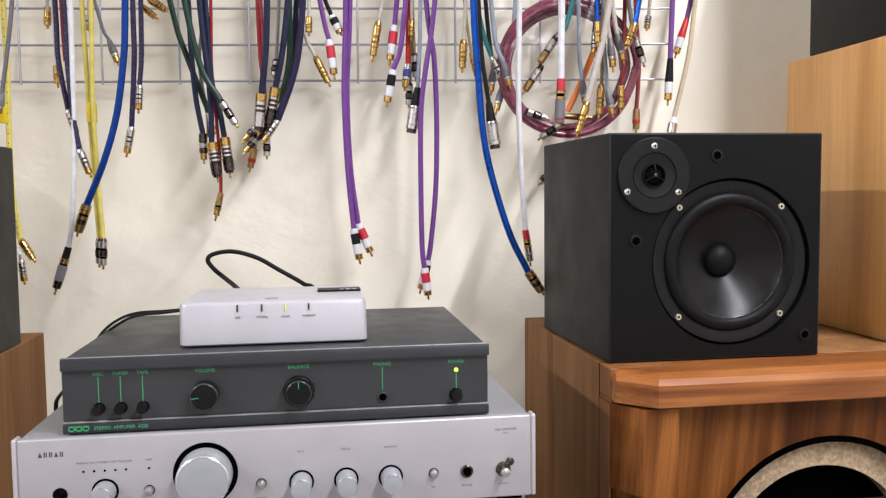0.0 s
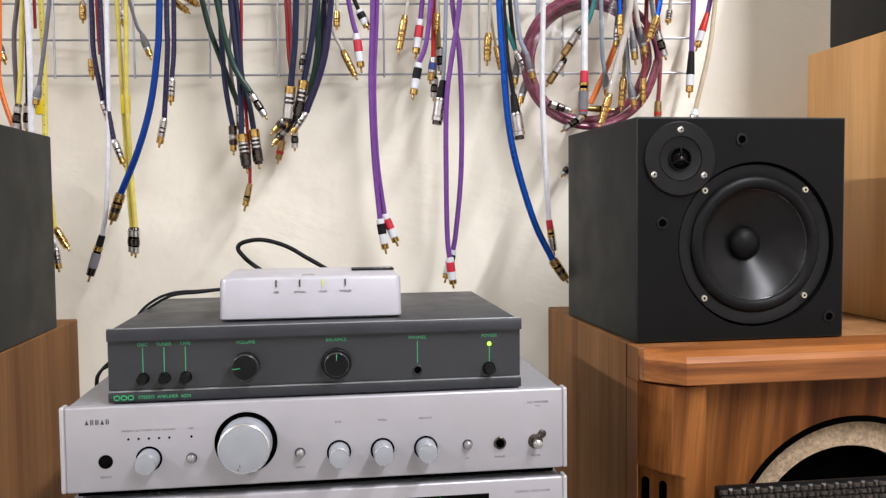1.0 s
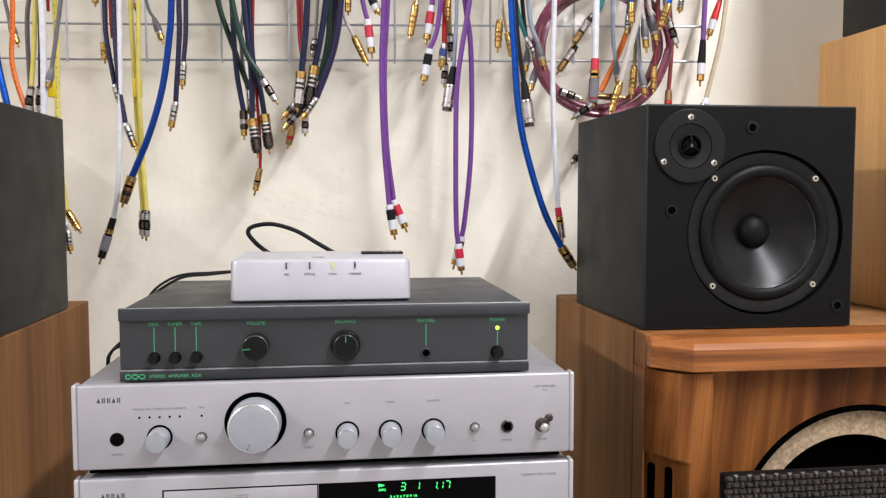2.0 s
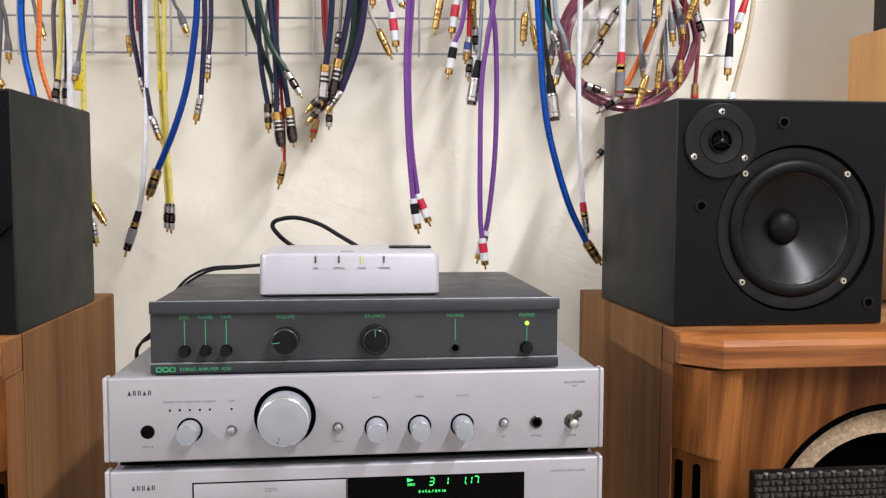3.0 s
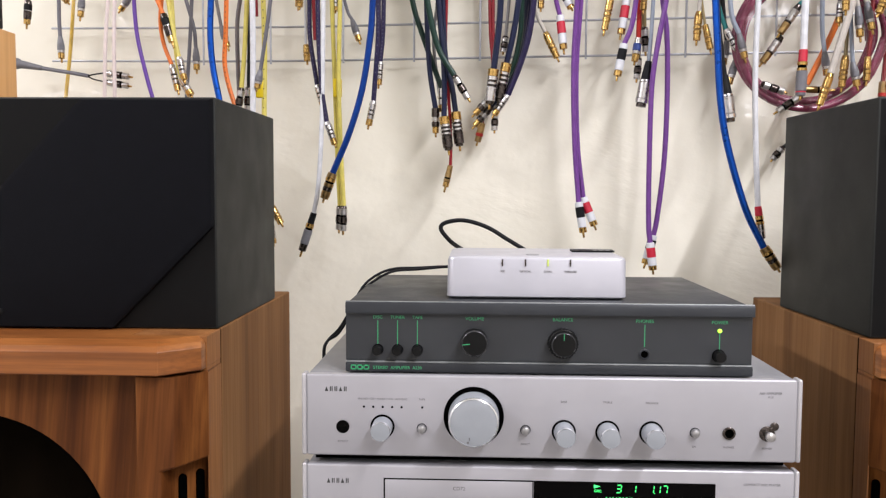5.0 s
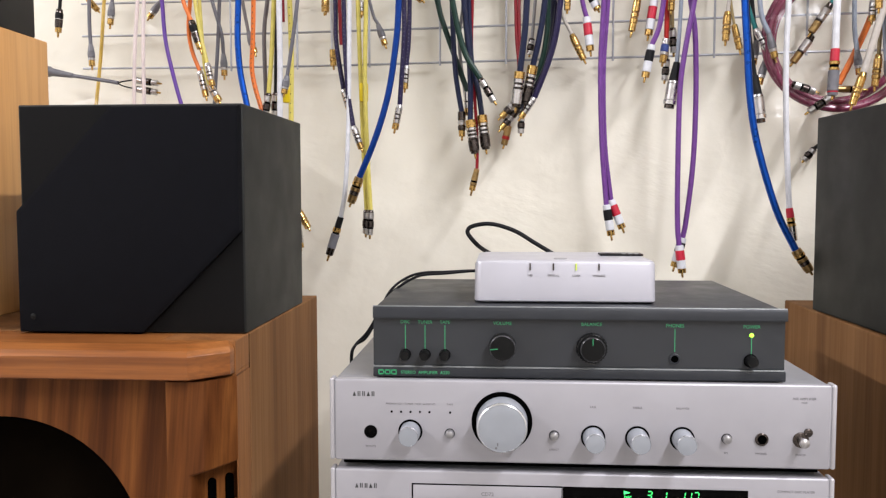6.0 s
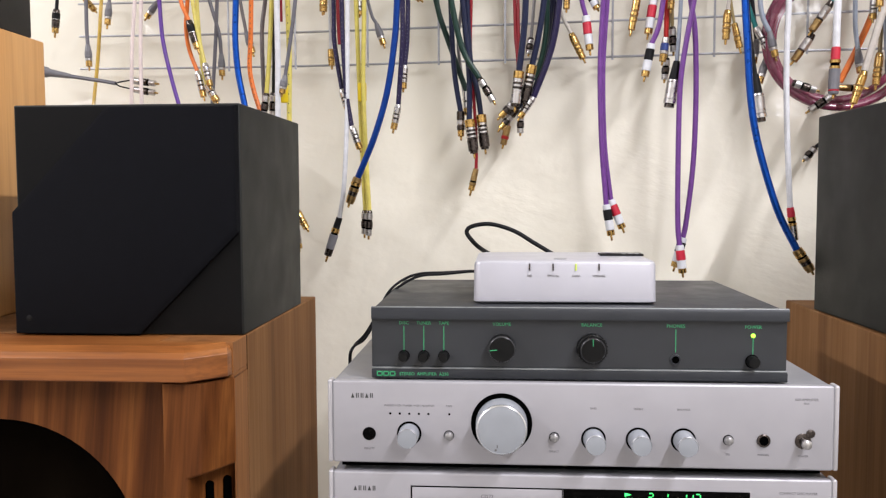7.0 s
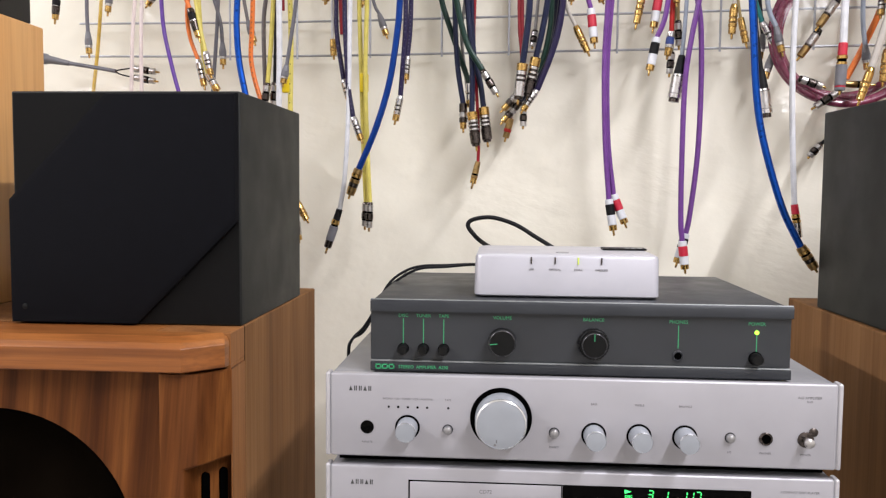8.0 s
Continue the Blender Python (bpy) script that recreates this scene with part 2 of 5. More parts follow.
JACKET = {k: surface(k + "_cable_jacket", v, 0.38, 0, 0.12, 90, 1400, 0.2, 0.0003, coat=0.03, spec=0.28) for k, v in COLOURS.items()}
JACKET["black"] = surface("matt_black_cable_jacket", (0.008, 0.008, 0.009), 0.55, 0, 0.12, 90, 1400, 0.2, 0.0003, spec=0.15)
JACKET["blue"] = surface("glossy_blue_cable_jacket", (0.005, 0.062, 0.34), 0.30, 0.7, 0.12, 120, 700, 0, wear=0.04, spec=0.3)
JACKET["deepblue"] = surface("glossy_deep_blue_cable_jacket", (0.006, 0.042, 0.24), 0.32, 0.6, 0.12, 120, 700, 0, wear=0.04, spec=0.3)
SLEEVE_RED = surface("red_sleeve", (0.46, 0.012, 0.035), 0.45, 0, 0.1, 100, 900, 0.1)
SLEEVE_WHITE = surface("white_sleeve", (0.60, 0.61, 0.64), 0.45, 0, 0.06, 100, 900, 0.1)
SLEEVE_GREY = surface("grey_sleeve", (0.14, 0.138, 0.152), 0.45, 0, 0.1, 100, 900, 0.1)
TAPE_YELLOW = surface("yellow_tape", (0.68, 0.50, 0.006), 0.4, 0, 0.05, 100, 900, 0.1)
SLEEVE_BLUE = surface("blue_ring", (0.03, 0.06, 0.25), 0.35, 0, 0.1, 100, 900, 0.05)


# ---- mesh helpers ----
ORIGIN = {}


def thing(name, label, category, at, group=""):
    ob = new(name)
    ob.location = at
    ORIGIN[ob] = Vector(at)
    return tagged(ob, label, category, group)


def finish(bm, smooth=True, sharp=0.6):
    bmesh.ops.recalc_face_normals(bm, faces=bm.faces)
    for f in bm.faces:
        f.smooth = smooth
    if smooth:
        for e in bm.edges:
            e.smooth = len(e.link_faces) == 2 and e.calc_face_angle(0) < sharp


def part(name, bm, material, parent, label="", sharp=0.6):
    """Links bm, drawn in world metres, as one mesh under a thing or a part."""
    finish(bm, True, sharp)
    o = ORIGIN[parent]
    bmesh.ops.translate(bm, verts=bm.verts, vec=-o)
    me = bpy.data.meshes.new(name)
    bm.to_mesh(me)
    bm.free()
    me.materials.append(material)
    ob = new(name, me)
    ob.parent = parent
    ORIGIN[ob] = o
    return tagged(ob, label)


def solid(name, bm, material, label, category="", kind="", group=""):
    """One mesh that is a thing by itself."""
    finish(bm)
    lo = Vector([min(v.co[i] for v in bm.verts) for i in range(3)])
    hi = Vector([max(v.co[i] for v in bm.verts) for i in range(3)])
    o = Vector(((lo.x + hi.x) / 2, (lo.y + hi.y) / 2, lo.z))
    bmesh.ops.translate(bm, verts=bm.verts, vec=-o)
    me = bpy.data.meshes.new(name)
    bm.to_mesh(me)
    bm.free()
    me.materials.append(material)
    ob = new(name, me)
    ob.location = o
    ORIGIN[ob] = o
    return tagged(ob, label, category, group, kind)


def box(x0, x1, y0, y1, z0, z1, r=0.0, seg=2, bm=None):
    b = bmesh.new()
    bmesh.ops.create_cube(b, size=1, matrix=Matrix.LocRotScale(((x0 + x1) / 2, (y0 + y1) / 2, (z0 + z1) / 2), None, (abs(x1 - x0), abs(y1 - y0), abs(z1 - z0))))
    if r:
        bmesh.ops.bevel(b, geom=b.edges[:], offset=r, segments=seg, profile=0.5, affect="EDGES")
    return join(bm, b)


def join(bm, b):
    if bm is None:
        return b
    me = bpy.data.meshes.new("joined")
    b.to_mesh(me)
    b.free()
    bm.from_mesh(me)
    bpy.data.meshes.remove(me)
    return bm


def lathe(start, way, profile, n=24, bm=None):
    """Turns (distance, radius) pairs round the line from start along way; closed at both ends."""
    bm = bm or bmesh.new()
    way = Vector(way).normalized()
    q = way.to_track_quat("Z", "Y")
    rings = []
    for d, r in profile:
        rings.append([bm.verts.new(Vector(start) + q @ Vector((r * math.cos(a), r * math.sin(a), d))) for a in (math.tau * k / n for k in range(n))])
    for a, b in zip(rings, rings[1:]):
        for k in range(n):
            bm.faces.new((a[k], a[(k + 1) % n], b[(k + 1) % n], b[k]))
    bm.faces.new(rings[0][::-1])
    bm.faces.new(rings[-1])
    return bm


def ring(start, way, profile, n=48, bm=None):
    """Turns a closed (distance, radius) outline into a ring."""
    bm = bm or bmesh.new()
    q = Vector(way).normalized().to_track_quat("Z", "Y")
    rings = [[bm.verts.new(Vector(start) + q @ Vector((r * math.cos(a), r * math.sin(a), d))) for a in (math.tau * k / n for k in range(n))] for d, r in profile]
    for a, b in zip(rings, rings[1:] + rings[:1]):
        for k in range(n):
            bm.faces.new((a[k], a[(k + 1) % n], b[(k + 1) % n], b[k]))
    return bm


def prism(outline, axis, lo, hi, r=0.0, bm=None):
    """Extrudes a plan of (u, v) along an axis: z takes (x, y), y takes (x, z)."""
    b = bmesh.new()
    put = (lambda u, v, w: (u, v, w)) if axis == "z" else (lambda u, v, w: (u, w, v))
    low = [b.verts.new(put(u, v, lo)) for u, v in outline]
    top = [b.verts.new(put(u, v, hi)) for u, v in outline]
    n = len(outline)
    for k in range(n):
        b.faces.new((low[k], low[(k + 1) % n], top[(k + 1) % n], top[k]))
    b.faces.new(low[::-1])
    b.faces.new(top)
    if r:
        bmesh.ops.recalc_face_normals(b, faces=b.faces)
        bmesh.ops.bevel(b, geom=[e for e in b.edges if e.calc_face_angle(0) > 0.5], offset=r, segments=2, profile=0.5, affect="EDGES")
    return join(bm, b)


def holed_board(x0, x1, z0, z1, y0, y1, cx, cz, R, s=1, n=72):
    """A board that faces the front, with a round hole through it."""
    bm = bmesh.new()
    angles = sorted([math.tau * k / n for k in range(n)] + [math.atan2(v - cz, u - cx) % math.tau for u in (x0, x1) for v in (z0, z1)])
    n = len(angles)
    loops = []
    for y in (y0, y1):
        inner, outer = [], []
        for a in angles:
            c, q = math.cos(a), math.sin(a)
            inner.append(bm.verts.new((s * (cx + R * c), y, cz + R * q)))
            reach = min(((x1 if c > 0 else x0) - cx) / c if abs(c) > 1e-6 else 9, ((z1 if q > 0 else z0) - cz) / q if abs(q) > 1e-6 else 9)
            outer.append(bm.verts.new((s * (cx + reach * c), y, cz + reach * q)))
        loops.append((inner, outer))
    (i0, o0), (i1, o1) = loops
    for k in range(n):
        j = (k + 1) % n
        bm.faces.new((i0[k], i0[j], o0[j], o0[k]))
        bm.faces.new((i1[k], i1[j], o1[j], o1[k]))
        bm.faces.new((i0[k], i0[j], i1[j], i1[k]))
        bm.faces.new((o0[k], o0[j], o1[j], o1[k]))
    return bm


def smooth_line(points, per=7):
    pts = [Vector(p) for p in points]
    if len(pts) < 3:
        return [pts[0].lerp(pts[-1], k / 4) for k in range(5)]
    pts = [pts[0] * 2 - pts[1]] + pts + [pts[-1] * 2 - pts[-2]]
    out = []
    for a, b, c, d in zip(pts, pts[1:], pts[2:], pts[3:]):
        for k in range(per):
            t = k / per
            out.append(0.5 * (2 * b + (c - a) * t + (2 * a - 5 * b + 4 * c - d) * t * t + (3 * b - a - 3 * c + d) * t ** 3))
    return out + [pts[-2]]


def tube(points, r, n=10, per=7, bm=None):
    bm = bm or bmesh.new()
    line = smooth_line(points, per)
    rings = []
    side = None
    for k, p in enumerate(line):
        way = (line[min(k + 1, len(line) - 1)] - line[max(k - 1, 0)]).normalized()
        if side is None:
            side = way.orthogonal().normalized()
        side = (side - way * side.dot(way)).normalized()
        up = way.cross(side)
        rings.append([bm.verts.new(p + r * (side * math.cos(a) + up * math.sin(a))) for a in (math.tau * j / n for j in range(n))])
    for a, b in zip(rings, rings[1:]):
        for k in range(n):
            bm.faces.new((a[k], a[(k + 1) % n], b[(k + 1) % n], b[k]))
    bm.faces.new(rings[0][::-1])
    bm.faces.new(rings[-1])
    return bm


def lettering(name, words, x, y, z, size, material, parent, wide=1.0):
    """Flat printed words that face the front."""
    cu = bpy.data.curves.new("words", "FONT")
    cu.body, cu.size, cu.align_x, cu.align_y, cu.extrude = words, size, "CENTER", "CENTER", 0.00015
    cu.resolution_u = 3
    ob = bpy.data.objects.new("words", cu)
    scene.collection.objects.link(ob)
    me = bpy.data.meshes.new_from_object(ob.evaluated_get(bpy.context.evaluated_depsgraph_get()))
    bpy.data.objects.remove(ob)
    bm = bmesh.new()
    bm.from_mesh(me)
    bpy.data.meshes.remove(me)
    for v in bm.verts:
        v.co = Vector((x + v.co.x * wide, y - v.co.z, z + v.co.y))
    return part(name, bm, material, parent)


# ---- structure ----
WALL_Y, WALL_SLOPE = 0.547, -0.1


def wall_y(x):
    return WALL_Y + WALL_SLOPE * x


def slab(name, outline, lo, hi, material, label):
    return solid(name, prism(outline, "z", lo, hi), material, label, kind="structure")


slab("wall_north", [(-3.6, wall_y(-3.6)), (2.3, wall_y(2.3)), (2.3, wall_y(2.3) + 0.15), (-3.6, wall_y(-3.6) + 0.15)], 0, 2.7, CREAM, "uneven cream painted plaster wall behind the cables")
# Three walls out of view, added to close the room and bounce light.
slab("wall_south", [(-3.6, -3.15), (2.3, -3.15), (2.3, -3.0), (-3.6, -3.0)], 0, 2.7, BEIGE, "unseen plain wall, its beige lightened to bounce light")
slab("wall_west", [(-3.75, -3.15), (-3.6, -3.15), (-3.6, 1.07), (-3.75, 1.07)], 0, 2.7, BEIGE, "unseen plain wall, its beige lightened to bounce light")
slab("wall_east", [(2.3, -3.15), (2.45, -3.15), (2.45, 0.48), (2.3, 0.48)], 0, 2.7, BEIGE, "unseen plain wall, its beige lightened to bounce light")
slab("floor", [(-3.75, -3.15), (2.45, -3.15), (2.45, 1.1), (-3.75, 1.1)], -0.1, 0, FLOOR, "plain grey tiled floor")
slab("ceiling", [(-3.75, -3.15), (2.45, -3.15), (2.45, 1.1), (-3.75, 1.1)], 2.7, 2.8, CEILING, "plain white ceiling")


# ---- large floor speakers with the small ones on top ----
CAB_TOP = 0.889


def floor_speaker(s, side, front, back, seam, label, chip):
    """s: 1 for the cabinet at positive x, -1 for its mirror image; side: distance of its inner side from the middle."""
    far = side + 0.464
    mid = (side + far) / 2
    ob = thing("floor_speaker", label, "speaker", (s * mid, (front + back) / 2, 0), "large walnut floor speakers")
    f = front

    def flip(outline):
        return [(s * u, v) for u, v in outline]

    # carcass behind the seam
    bm = box(s * side, s * far, seam, back, 0.04, CAB_TOP, 0.0012, 1)
    part("body", bm, WALNUT_SIDE, ob, "walnut laminate carcass, greyer than the front")
    # base
    part("base", box(s * (side + 0.02), s * (far - 0.02), f + 0.03, back - 0.01, 0, 0.04), WALNUT_SIDE, ob)
    # front frame board that carries the mouldings
    fb, groove = f + 0.0425, seam - 0.0018
    part("seam", box(s * (side + 0.0003), s * (far - 0.0003), groove - 0.0006, seam + 0.0008, 0.05, CAB_TOP - 0.0006), HOLE, ob, "dark joint between front and carcass")
    for a, e in ((side, side + 0.075), (far - 0.075, far)):
        part("frame_board", box(s * a, s * e, fb, groove, 0.8578, CAB_TOP - 0.0002, 0.0006, 1), STILE, ob)
    part("top_board", box(s * (side + 0.0755), s * (far - 0.0755), fb, groove, 0.858, CAB_TOP - 0.0003, 0.0003, 1), PLINTH, ob)
    part("shadow_gap_board", box(s * (side + 0.0002), s * (far - 0.0002), f + 0.0430, groove - 0.0004, 0.8530, 0.8577), STILE, ob)
    # baffle with a round opening, set back between two pilasters
    yb, R, cz = f + 0.030, 0.140, 0.672
    bm = holed_board(side + 0.058, far - 0.058, 0.05, 0.8543, yb, yb + 0.022, mid, cz, R, s)
    part("baffle", bm, WALNUT, ob, "recessed walnut front board")
    # lining of the opening, and a disc painted as its unlit inside
    c0 = Vector((s * mid, yb + 0.022, cz))
    if chip:
        bm = ring(c0, (0, 1, 0), [(-0.008, R - 0.0005), (-0.008, 0.105), (0.010, 0.105), (0.010, R - 0.0005)], 72)
        part("cutout_ring", bm, CHIPBOARD, ob, "raw chipboard rim of the empty driver opening")
        bm = ring(c0, (0, 1, 0), [(-0.0225, R + 0.0006), (-0.0225, R - 0.006), (-0.0085, R - 0.006), (-0.0085, R + 0.0006)], 72)
        part("gasket", bm, HOLE, ob, "black rim of the opening")
    else:
        bm = ring(c0, (0, 1, 0), [(-0.0222, R + 0.0006), (-0.0222, R - 0.0012), (0.0, R - 0.003), (0.0, R - 0.0005)], 72)
        part("gasket", bm, HOLE, ob, "black rim of the opening")
    # The inside is one dark disc; its depth of shade is only colour.
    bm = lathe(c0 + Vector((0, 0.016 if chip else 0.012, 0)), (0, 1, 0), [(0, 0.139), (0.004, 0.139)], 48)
    part("opening_shade_disc", bm, HOLE if chip else OPENING_SHADE, ob, "dark disc standing in for the unlit inside of the driver opening")
    # pilasters with chamfered corner and two vent slots
    for near in (True, False):
        def m(u):
            return side + u if near else far - u
        core = flip([(m(0.0), groove), (m(0.0), f + 0.0725), (m(0.0020), f + 0.0705), (m(0.0245), f + 0.0405), (m(0.0300), f + 0.0325), (m(0.0338), f + 0.0140), (m(0.0357), f + 0.0104), (m(0.0380), f + 0.010), (m(0.0585), f + 0.010), (m(0.0585), groove)])
        low = part("pilaster", prism(core, "z", 0.05, 0.8543, 0.0006), WALNUT, ob, "", 0.3)
        part("stile", box(s * m(-0.0004), s * m(0.0010), f + 0.0440, groove, 0.05, 0.8530, 0.0003, 1), STILE, low)
        # flush panel over the slots; its foot curls inwards
        b = bmesh.new()
        rows = []
        outline = ((-0.0003, 0.0735, 0), (-0.0003, 0.0445, 0), (0.0012, 0.0415, 0), (0.0190, 0.0128, 0.0012), (0.0222, 0.0100, 0.0018), (0.0345, 0.0097, 0.0058), (0.0373, 0.0097, 0.0066), (0.0373, 0.0240, 0.0066), (0.0040, 0.0735, 0))
        count = len(outline)
        for z, back_by in ((0.7680, 0.0030), (0.7692, 0.0009), (0.7710, 0.0), (0.8545, 0.0)):
            rows.append([b.verts.new((s * m(u), f + v + (back_by if 0 < n < 6 else 0), z - (drop if z < 0.8 else 0))) for n, (u, v, drop) in enumerate(outline)])
        for r0, r1 in zip(rows, rows[1:]):
            for n in range(count):
                b.faces.new((r0[n], r0[(n + 1) % count], r1[(n + 1) % count], r1[n]))
        b.faces.new(rows[0][::-1])
        b.faces.new(rows[-1])
        bmesh.ops.recalc_face_normals(b, faces=b.faces)
        part("carved_block", b, WALNUT, low, "", 0.3)
        way = Vector((s * (0.0245 if near else -0.0245), -0.0330, 0)).normalized()
        for frac in (0.40, 0.76):
            cx = m(0.034 * frac)
            cy = f + 0.0705 - 1.333 * (0.034 * frac - 0.0020)
            ang = math.atan2(way.y, way.x)
            b = bmesh.new()
            pts = []
            for k in range(13):
                a = math.pi * k / 12
                pts.append((0.0042 * math.cos(a), 0.7520 + 0.0042 * math.sin(a) - 0.0042))
            pts += [(-0.0042, 0.60), (0.0042, 0.60)]
            lo = [b.verts.new((u, -0.0012, v)) for u, v in pts]
            hi = [b.verts.new((u, 0.003, v)) for u, v in pts]
            for k in range(len(pts)):
                b.faces.new((lo[k], lo[(k + 1) % len(pts)], hi[(k + 1) % len(pts)], hi[k]))
            b.faces.new(lo)
            b.faces.new(hi)
            bmesh.ops.transform(b, verts=b.verts, matrix=Matrix.Translation((s * cx, cy, 0)) @ Matrix.Rotation(ang, 4, "Z"))
            part("vent_slot", b, HOLE, low, "dark rounded vent slot")
    # moulded top board
    plan = flip([(side + 0.0014, fb + 0.0010), (side + 0.0010, fb - 0.004), (side + 0.0016, f + 0.0300), (side + 0.0036, f + 0.0280), (side + 0.033, f), (far - 0.033, f), (far - 0.0036, f + 0.0280), (far - 0.0016, f + 0.0300), (far - 0.0010, fb - 0.004), (far - 0.0014, fb + 0.0010)])
    b = bmesh.new()
    lev = []
    c = Vector((s * mid, seam, 0))
    for z, inset in ((0.8575, 0.0010), (0.8585, 0.0), (0.8797, 0.0), (0.8803, 0.0004), (0.8846, 0.0056), (0.8850, 0.0064), (CAB_TOP, 0.0185)):
        row = []
        for k, (u, v) in enumerate(plan):
            ins_y = inset if k not in (0, 9) else 0
            ins_x = inset * 0.35
            row.append(b.verts.new((u + (ins_x if u * s < mid else -ins_x) * s, min(v + ins_y, fb + 0.0008 + v * 0.001), z)))
        lev.append(row)
    for a, d in zip(lev, lev[1:]):
        for k in range(len(plan)):
            j = (k + 1) % len(plan)
            b.faces.new((a[k], a[j], d[j], d[k]))
    b.faces.new(lev[0][::-1])
    b.faces.new(lev[-1])
    part("top_moulding", b, PLINTH, ob, "polished orange-brown moulded top board", 0.2)
    return ob


floor_speaker(1, 0.316, 0.048, 0.440, 0.124, "walnut floor speaker with an empty chipboard-rimmed driver opening", True)
floor_speaker(-1, 0.327, 0.044, 0.452, 0.132, "walnut floor speaker with a black driver opening", False)

# loose woven grille leaning on the front of the cabinet at positive x
gr = thing("woven_grille", "dark brown woven speaker grille leaning against the walnut cabinet", "speaker grille", (0.55, 0.0, 0))
GT = 0.766
bm = box(0.370, 0.727, 0.020, 0.034, 0.0, GT - 0.002, 0.003)
part("frame", bm, RUBBER, gr)
b = bmesh.new()
pitch = 0.0068
for i in range(52):
    for k in range(24):
        flat = (i + k) % 2 == 0
        cx, cz = 0.3735 + pitch * i, GT - 0.005 - pitch * k * 0.9
        w, h, d = (pitch * 0.62, pitch * 0.30, 0.0035) if flat else (pitch * 0.34, pitch * 0.52, 0.0022)
        v = [b.verts.new((cx + a * w, 0.0195 - e * d, cz + c * h)) for a, c, e in ((-1, -1, 0), (1, -1, 0), (1, 1, 0), (-1, 1, 0), (-0.5, -0.5, 1), (0.5, -0.5, 1), (0.5, 0.5, 1), (-0.5, 0.5, 1))]
        for q in ((4, 5, 6, 7), (0, 1, 5, 4), (1, 2, 6, 5), (2, 3, 7, 6), (3, 0, 4, 7)):
            b.faces.new([v[j] for j in q])
tagged(part("weave", b, WEAVE, gr, "coarse woven dark strips"), kind="stuff")


# small black speakers
def bookshelf_cabinet(ob, x0, x1, y0, y1, hole=None, skew=0.0):
    bm = box(x0, x1, y0, y1, CAB_TOP + 0.0005, 1.1245, 0.0018, 3)
    for v in bm.verts:
        v.co.x += skew * (v.co.y - y0) / (y1 - y0)
    if hole:
        bmesh.ops.recalc_face_normals(bm, faces=bm.faces)
        bmesh.ops.delete(bm, geom=[f for f in bm.faces if f.normal.y < -0.99], context="FACES_ONLY")
    part("cabinet", bm, VINYL, ob)
    a = (x0 + 0.0018, x1 - 0.0018, CAB_TOP + 0.0023, 1.1227)
    bm = holed_board(*a, y0, y0 + 0.018, *hole) if hole else box(a[0], a[1], y0 - 0.0003, y0 + 0.006, a[2], a[3])
    part("baffle", bm, BAFFLE, ob)


def screw(x, y, z, r, parent):
    sc = part("screw", lathe((x, y, z), (0, -1, 0), [(-0.001, r), (0.0008, r), (0.0018, r * 0.75), (0.0021, r * 0.3)], 16), SCREW, parent, "bright cross-head screw")
    bm = box(x - r * 0.6, x + r * 0.6, y - 0.0026, y - 0.0012, z - r * 0.13, z + r * 0.13)
    box(x - r * 0.13, x + r * 0.13, y - 0.0026, y - 0.0012, z - r * 0.6, z + r * 0.6, bm=bm)
    part("screw_slot", bm, HOLE, sc)


def hex_screw(x, y, z, r, parent):
    sc = part("screw", ring((x, y, z), (0, -1, 0), [(-0.001, r), (0.0012, r), (0.0020, r * 0.85), (0.0020, r * 0.48), (0.0004, r * 0.45), (-0.001, r * 0.45)], 18), PALE_ZINC, parent, "pale socket-head screw")
    part("screw_socket", lathe((x, y, z), (0, -1, 0), [(-0.001, r * 0.5), (0.0006, r * 0.5)], 6), HOLE, sc)


sp = thing("bookshelf_speaker", "black bookshelf speaker with bare drivers standing on the walnut cabinet", "speaker", (0.437, 0.228, CAB_TOP), "small black speakers")
Y0 = 0.114
bookshelf_cabinet(sp, 0.3225, 0.5555, Y0, 0.345, (0.4560, 0.9905, 0.0875), -0.0045)
# woofer, let into the baffle with a dark gap round it
wx, wz, WY = 0.4560, 0.9905, Y0 + 0.0032
wo = part("woofer", ring((wx, WY, wz), (0, -1, 0), [(-0.006, 0.0853), (-0.0016, 0.0853), (-0.0008, 0.0846), (-0.0008, 0.073), (-0.002, 0.071), (-0.006, 0.071)], 72), FLANGE, sp, "black round woofer with a glossy cone")
part("gap_ring", ring((wx, WY, wz), (0, -1, 0), [(-0.0062, 0.0874), (-0.0052, 0.0874), (-0.0052, 0.0840), (-0.0062, 0.0840)], 72), HOLE, wo)
half = []
for k in range(9):
    a = math.pi * k / 8
    half.append((0.001 + 0.0048 * math.sin(a), 0.0655 + 0.0068 * math.cos(a)))
part("surround", ring((wx, WY + 0.0018, wz), (0, -1, 0), half + [(-0.003, 0.0587), (-0.003, 0.0723)], 72), RUBBER, wo, "rounded black rubber surround")
prof = [(0.0005 - 0.030 * ((0.0590 - r) / 0.0590) ** 0.82, r) for r in [0.0590 - 0.0026 * k for k in range(17)]]
part("cone", ring((wx, WY + 0.0018, wz), (0, -1, 0), prof + [(-0.034, 0.0170), (-0.006, 0.060)], 72), CONE, wo, "glossy black cone")
bm = lathe((wx, WY + 0.0018, wz), (0, -1, 0), [(-0.0300, 0.0182)] + [(-0.0240 + 0.0125 * math.sin(math.pi / 2 * k / 8), 0.0180 * math.cos(math.pi / 2 * k / 8) + 0.0002) for k in range(9)], 48)
